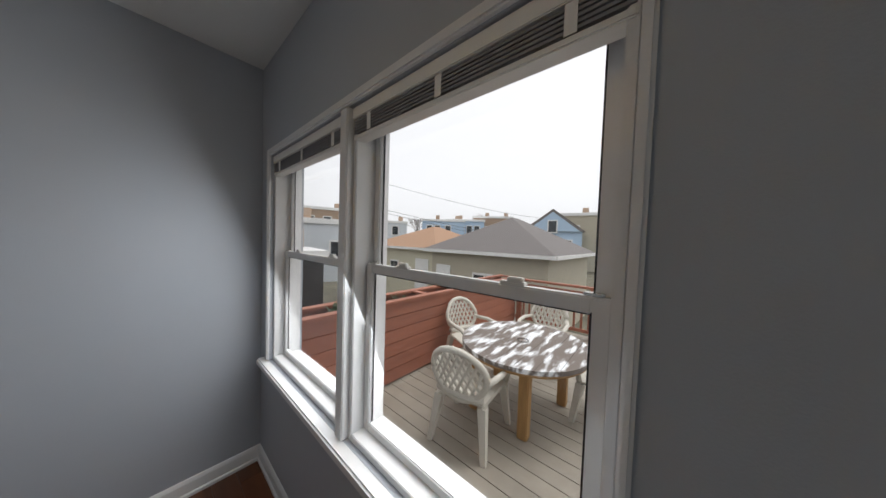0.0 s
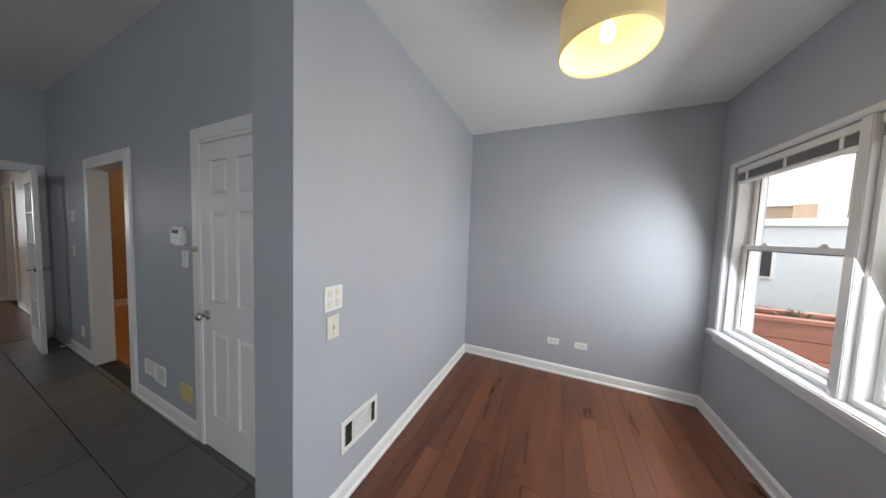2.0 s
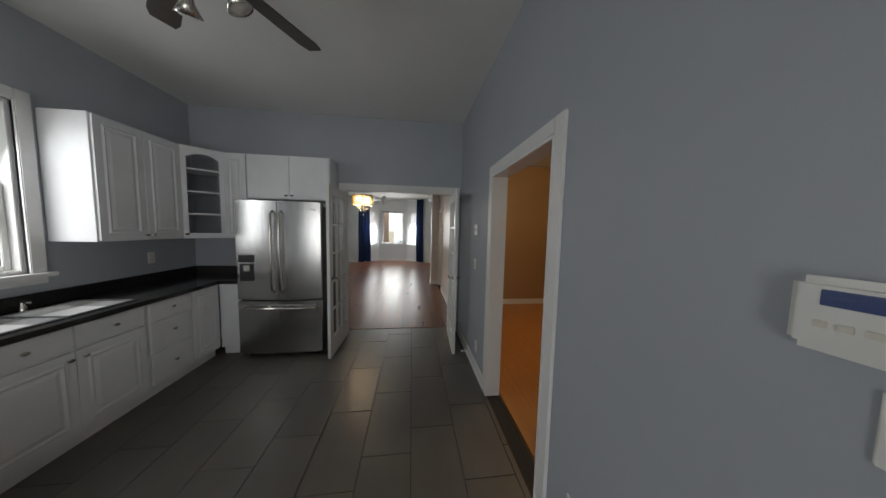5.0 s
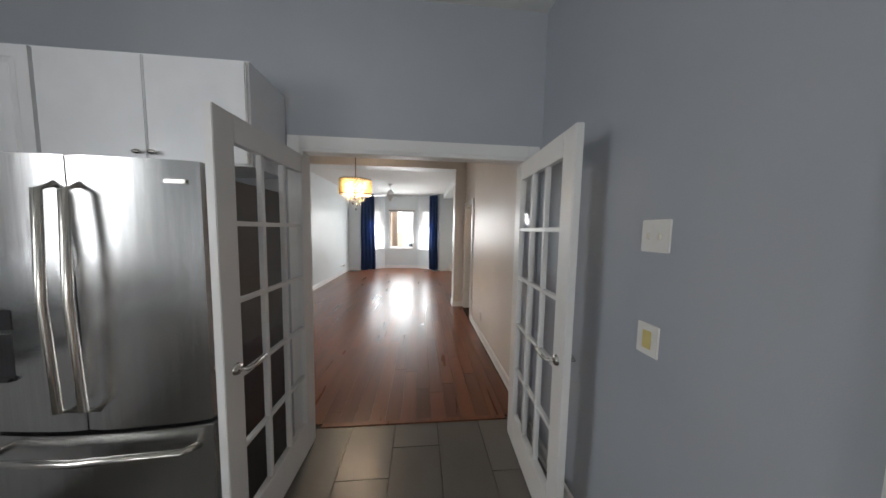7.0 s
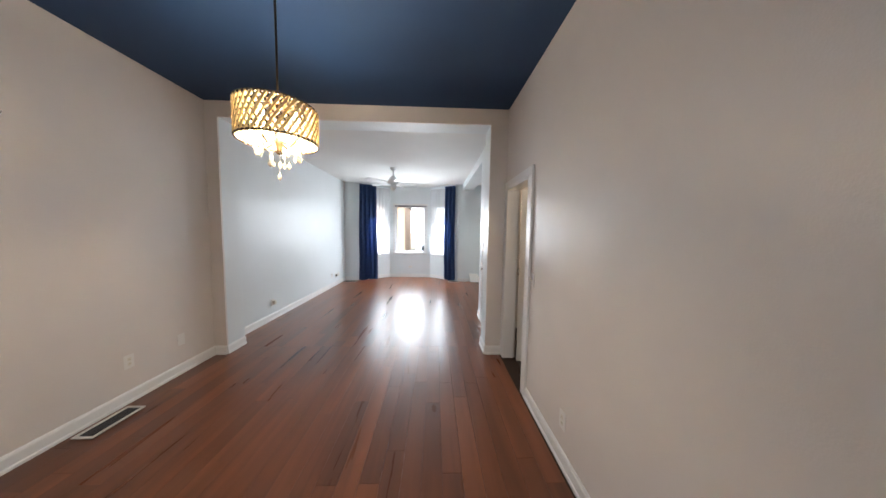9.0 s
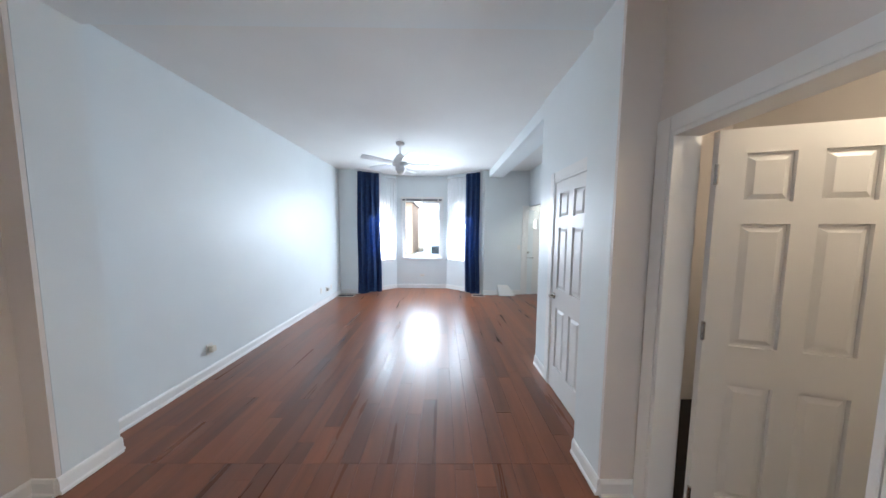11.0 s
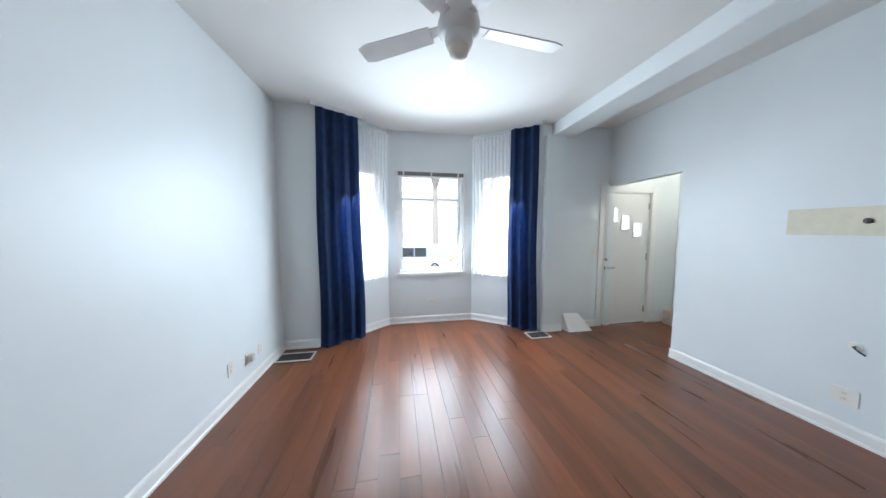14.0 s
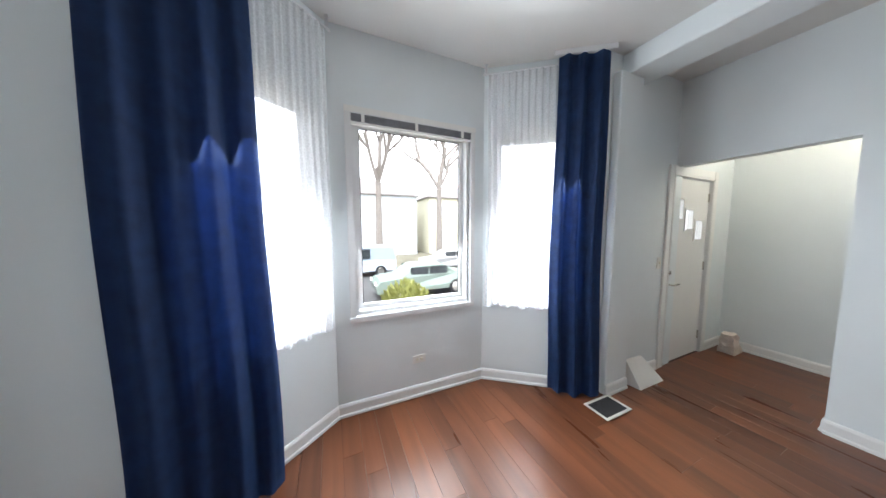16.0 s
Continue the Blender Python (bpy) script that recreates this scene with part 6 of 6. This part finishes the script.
for za, zb in ((8.4, 7.0), (6.0, 4.2), (5.7, 3.8)):
    wv2 = thing("power_line", tuple(pole.matrix_basis.translation + Vector((0, 0, za))), "sagging black power line over the yards", "cable", "power lines")
    q = Vector((32, -14, zb - za))
    part("wire", tube([tuple(q * u - Vector((0, 0, 1.2 * math.sin(math.pi * u)))) for u in [k / 12 for k in range(13)]], 0.018, 5), M_BLACK, wv2)
fence = thing("yard_fence", (2.2, 6.4, GZ), "dark weathered wooden yard fence", "fence")
for k in range(26):
    part("slat", boxes((0.24 * k, 0.24 * k + 0.21, 0, 0.03, 0, 1.5)), M_BARK, fence)
part("rail", boxes((0, 6.2, 0.031, 0.09, 1.1, 1.2)), M_BARK, fence)

# neighbour's siding outside the kitchen window
nb = thing("neighbour_house", (-6.5, -5.9, GZ), "pale blue-grey clapboard wall of the neighbouring house", "house")
part("wall", boxes((0, 8, -6, 0, 0, 6.5)), M_SIDINGW, nb)
for k in range(40):
    bm = bmesh.new()
    v = [bm.verts.new(p) for p in ((0, 0.001, 0.16 * k), (8, 0.001, 0.16 * k), (8, 0.03, 0.16 * k), (0, 0.03, 0.16 * k), (0, 0.001, 0.16 * k + 0.158), (8, 0.001, 0.16 * k + 0.158), (8, 0.008, 0.16 * k + 0.158), (0, 0.008, 0.16 * k + 0.158))]
    for f in ((0, 1, 2, 3), (4, 5, 6, 7), (0, 1, 5, 4), (3, 2, 6, 7), (0, 3, 7, 4), (1, 2, 6, 5)):
        bm.faces.new([v[i] for i in f])
    part("clapboard", bm, M_SIDINGW, nb)

# ---- the street side ----
M_ASPHALT = shader("street_asphalt", (0.06, 0.06, 0.062), 0.9, scale=3, vary=0.15)
M_PAVE = shader("concrete_pavement", (0.36, 0.35, 0.33), 0.85, scale=2, vary=0.1)
solid("road", boxes((-31, -21.5, -60, 60, -1.499, -1.46)), M_ASPHALT, "grey asphalt street", "road")
solid("pavement", boxes((-21.5, -19.3, -60, 60, -1.499, -1.35)), M_PAVE, "pale concrete pavement with a kerb", "pavement")


def car(at, rz, paint, label, boxy=False):
    """Body along local y, 4.4 m long."""
    c = thing("car", at, label, "car", "parked cars", rz)
    prof = [(-2.15, 0.30), (-2.2, 0.62), (-2.0, 0.82), (-1.2, 0.92), (-0.55, 1.36), (0.75, 1.40), (1.45, 0.98), (2.1, 0.92), (2.2, 0.6), (2.15, 0.30)]
    if boxy:
        prof = [(-2.3, 0.35), (-2.35, 1.0), (-2.2, 1.85), (1.0, 1.9), (1.6, 1.15), (2.25, 1.05), (2.3, 0.6), (2.25, 0.35)]
    bm = bmesh.new()
    rows = []
    for x, k in ((-0.85, 0.94), (-0.8, 1.0), (0.8, 1.0), (0.85, 0.94)):
        rows.append([bm.verts.new((x * (1 if z < 0.95 else 0.82), y, 0.3 + (z - 0.3) * k)) for y, z in prof])
    for a, b in zip(rows, rows[1:]):
        for i in range(len(prof)):
            j = (i + 1) % len(prof)
            bm.faces.new((a[i], a[j], b[j], b[i]))
    bm.faces.new(rows[0]), bm.faces.new(rows[-1][::-1])
    part("body", bm, paint, c)
    z0, z1 = (1.1, 1.7) if boxy else (0.97, 1.30)
    for s in (-1, 1):
        x = s * (0.72 if not boxy else 0.72)
        for y0, y1 in ((-0.75, 0.05), (0.12, 0.95)):
            part("side_window", boxes((min(x, x + s * 0.07), max(x, x + s * 0.07), y0, y1, z0, z1), bevel=0.02), M_GLASSDARK, c)
        for y in (-1.35, 1.35):
            wh = part("wheel", cyl(0.33, 0.33, 0.2, 24, -0.1, m=pose(s * 0.80, y, 0.33, 0, 90, 0)), M_BLACK, c)
            part("rim", cyl(0.22, 0.20, 0.03, 20, 0, m=pose(s * 0.905, y, 0.33, 0, 90 * s, 0)), M_CHROME, wh)
    for y in (-2.19, 2.19):
        for x in (-0.6, 0.6):
            part("headlight", boxes((x - 0.15, x + 0.15, y - 0.03, y + 0.03, 0.62, 0.76), bevel=0.02), M_FROST, c)
    return c


# Pane colour lightened to imitate bright daylight glare on the windows across the street.
M_PALEPANE = shader("glare_pale_window_glass", (0.42, 0.43, 0.45), 0.15, scale=3, vary=0.15, bump=0)
M_CARGREEN = shader("grey_green_car_paint", (0.20, 0.25, 0.22), 0.25, 0.3)
M_CARBLUE = shader("pale_blue_van_paint", (0.35, 0.42, 0.50), 0.3, 0.2)
M_CARGREY = shader("silver_car_paint", (0.40, 0.40, 0.40), 0.3, 0.4)
car((-23.3, 1.8, -1.46), 0, M_CARGREEN, "grey-green sedan parked at the kerb")
car((-28.8, -0.6, -1.46), 180, M_CARBLUE, "pale blue van parked across the street", True)
car((-29.0, 6.0, -1.46), 0, M_CARGREY, "silver car parked across the street")
sh = thing("shrub", (-18.2, -0.35, GZ), "clipped yellow-green shrub in the front garden", "shrub")
bm = bmesh.new()
rs = random.Random(5)
for _ in range(1300):
    a, b = rs.uniform(0, 6.28), math.acos(rs.uniform(-0.2, 1))
    rad = 0.55 * (0.75 + 0.3 * rs.random())
    c = Vector((rad * math.cos(a) * math.sin(b), rad * math.sin(a) * math.sin(b), 0.55 + rad * 1.35 * math.cos(b)))
    d = (c - Vector((0, 0, 0.4))).normalized() * 0.10 + Vector((rs.uniform(-1, 1), rs.uniform(-1, 1), rs.uniform(-1, 1))) * 0.04
    s = d.orthogonal().normalized() * 0.03
    bm.faces.new([bm.verts.new(p) for p in (c - s, c + s, c + d)])
part("leaves", bm, shader("yellow_green_leaves", (0.22, 0.23, 0.06), 0.7, vary=0.3), sh)
part("stem", cyl(0.05, 0.04, 0.6, 8), M_BARK, sh)
sh.scale = (1.2, 1.2, 1.3)
bare_tree((-32.0, 1.4, GZ), 15, 11, "bare street tree across the road")
bare_tree((-32.5, 6.6, GZ), 15, 12, "bare street tree across the road")
for k, (y, w, m, lab) in enumerate(((-9, 9, M_BRICKT, "tan brick house across the street"), (2, 10, M_SIDINGW, "pale sided house across the street"), (13, 9, M_SIDINGY, "cream sided house across the street"))):
    hs = thing("house", (-40, y, GZ), lab, "house", "houses across the street", rz=90)
    part("wall", boxes((-w / 2, w / 2, 0, 9, 0, 6.5)), m, hs)
    part("roof", hip_roof(-w / 2, w / 2, 0, 9, 6.6, 9.0), M_SHINGLE_G, hs)
    for x in (-w * 0.3, 0, w * 0.3):
        for z in (1.2, 4.2):
            win = part("window", boxes((x - 0.6, x + 0.6, -0.06, 0, z, z + 1.6)), M_TRIM, hs)
            part("pane", boxes((x - 0.48, x + 0.48, -0.08, -0.061, z + 0.12, z + 1.48)), M_PALEPANE, win)


# ---- floor pieces, last ----
BOARD = finish(boxes((0, 1, 0, 1, -0.010, 0.0)), "floor_board")
BOARD_Y = BOARD.copy()
TILE = finish(boxes((0, 1, 0, 1, -0.010, 0.0)), "tile")
BOARD.materials.append(M_CHERRY), BOARD_Y.materials.append(M_CHERRY_Y), TILE.materials.append(M_TILE)


def piece(name, mesh, parent, x0, x1, y0, y1):
    ob = new(name, mesh)
    ob.parent = parent
    ob.matrix_basis = Matrix.LocRotScale((x0, y0, 0), None, (x1 - x0, y1 - y0, 1))


def bay_reach(y):
    """How far the floor goes towards the street at y."""
    if -2.70 < y < -1.935:
        return -13.87 - 0.62 * (y + 2.70) / 0.765
    if -1.935 <= y <= -0.605:
        return -14.49
    if -0.605 < y < 0.23:
        return -13.87 - 0.62 * (0.23 - y) / 0.835
    return -13.87


rng = random.Random(4)
boards = bpy.data.objects
W, GAP = 0.127, 0.0016
y = -3.19
while y < 2.63:
    lo, hi = bay_reach(y + W / 2), -6.10 if y < 0.31 else (-10.67 if y < 1.40 else -12.25)
    x = lo - rng.random() * 0.9
    while x < hi:
        n = x + rng.choice((0.75, 0.95, 1.2, 1.5, 1.8))
        a, b = max(x, lo), min(n, hi)
        for home, s0, s1 in (("floor_living", -20, -9.40), ("floor_dining", -9.40, 0)):
            u, v = max(a, s0), min(b, s1)
            if v - u > 0.02:
                piece("floor_board", BOARD, boards[home], u + GAP / 2, v - GAP / 2, y + GAP / 2, y + W - GAP / 2)
        x = n
    y += W
x = -1.05
while x < 1.25:
    y = 0.36 - rng.random() * 0.8
    while y < 2.535:
        n = y + rng.choice((0.7, 0.95, 1.3))
        a, b = max(y, 0.36), min(n, 2.535)
        if b - a > 0.02:
            piece("floor_board", BOARD_Y, boards["floor_sunroom"], x + GAP / 2, min(x + W, 1.25) - GAP / 2, a + GAP / 2, b - GAP / 2)
        y = n
    x += W
TW, TL, TG = 0.335, 0.67, 0.005
row = 0
y = -0.35 - 9 * TW
while y < 0.36:
    x = -6.06 - (row % 3) * TL / 3
    while x < 1.25:
        a, b, c, d = max(x, -6.055), min(x + TL, 1.25), max(y, -3.22), min(y + TW, 0.36)
        if b - a > 0.02 and d - c > 0.02:
            piece("tile", TILE, boards["floor_kitchen"], a + TG / 2, b - TG / 2, c + TG / 2, d - TG / 2)
        x += TL
    y += TW
    row += 1
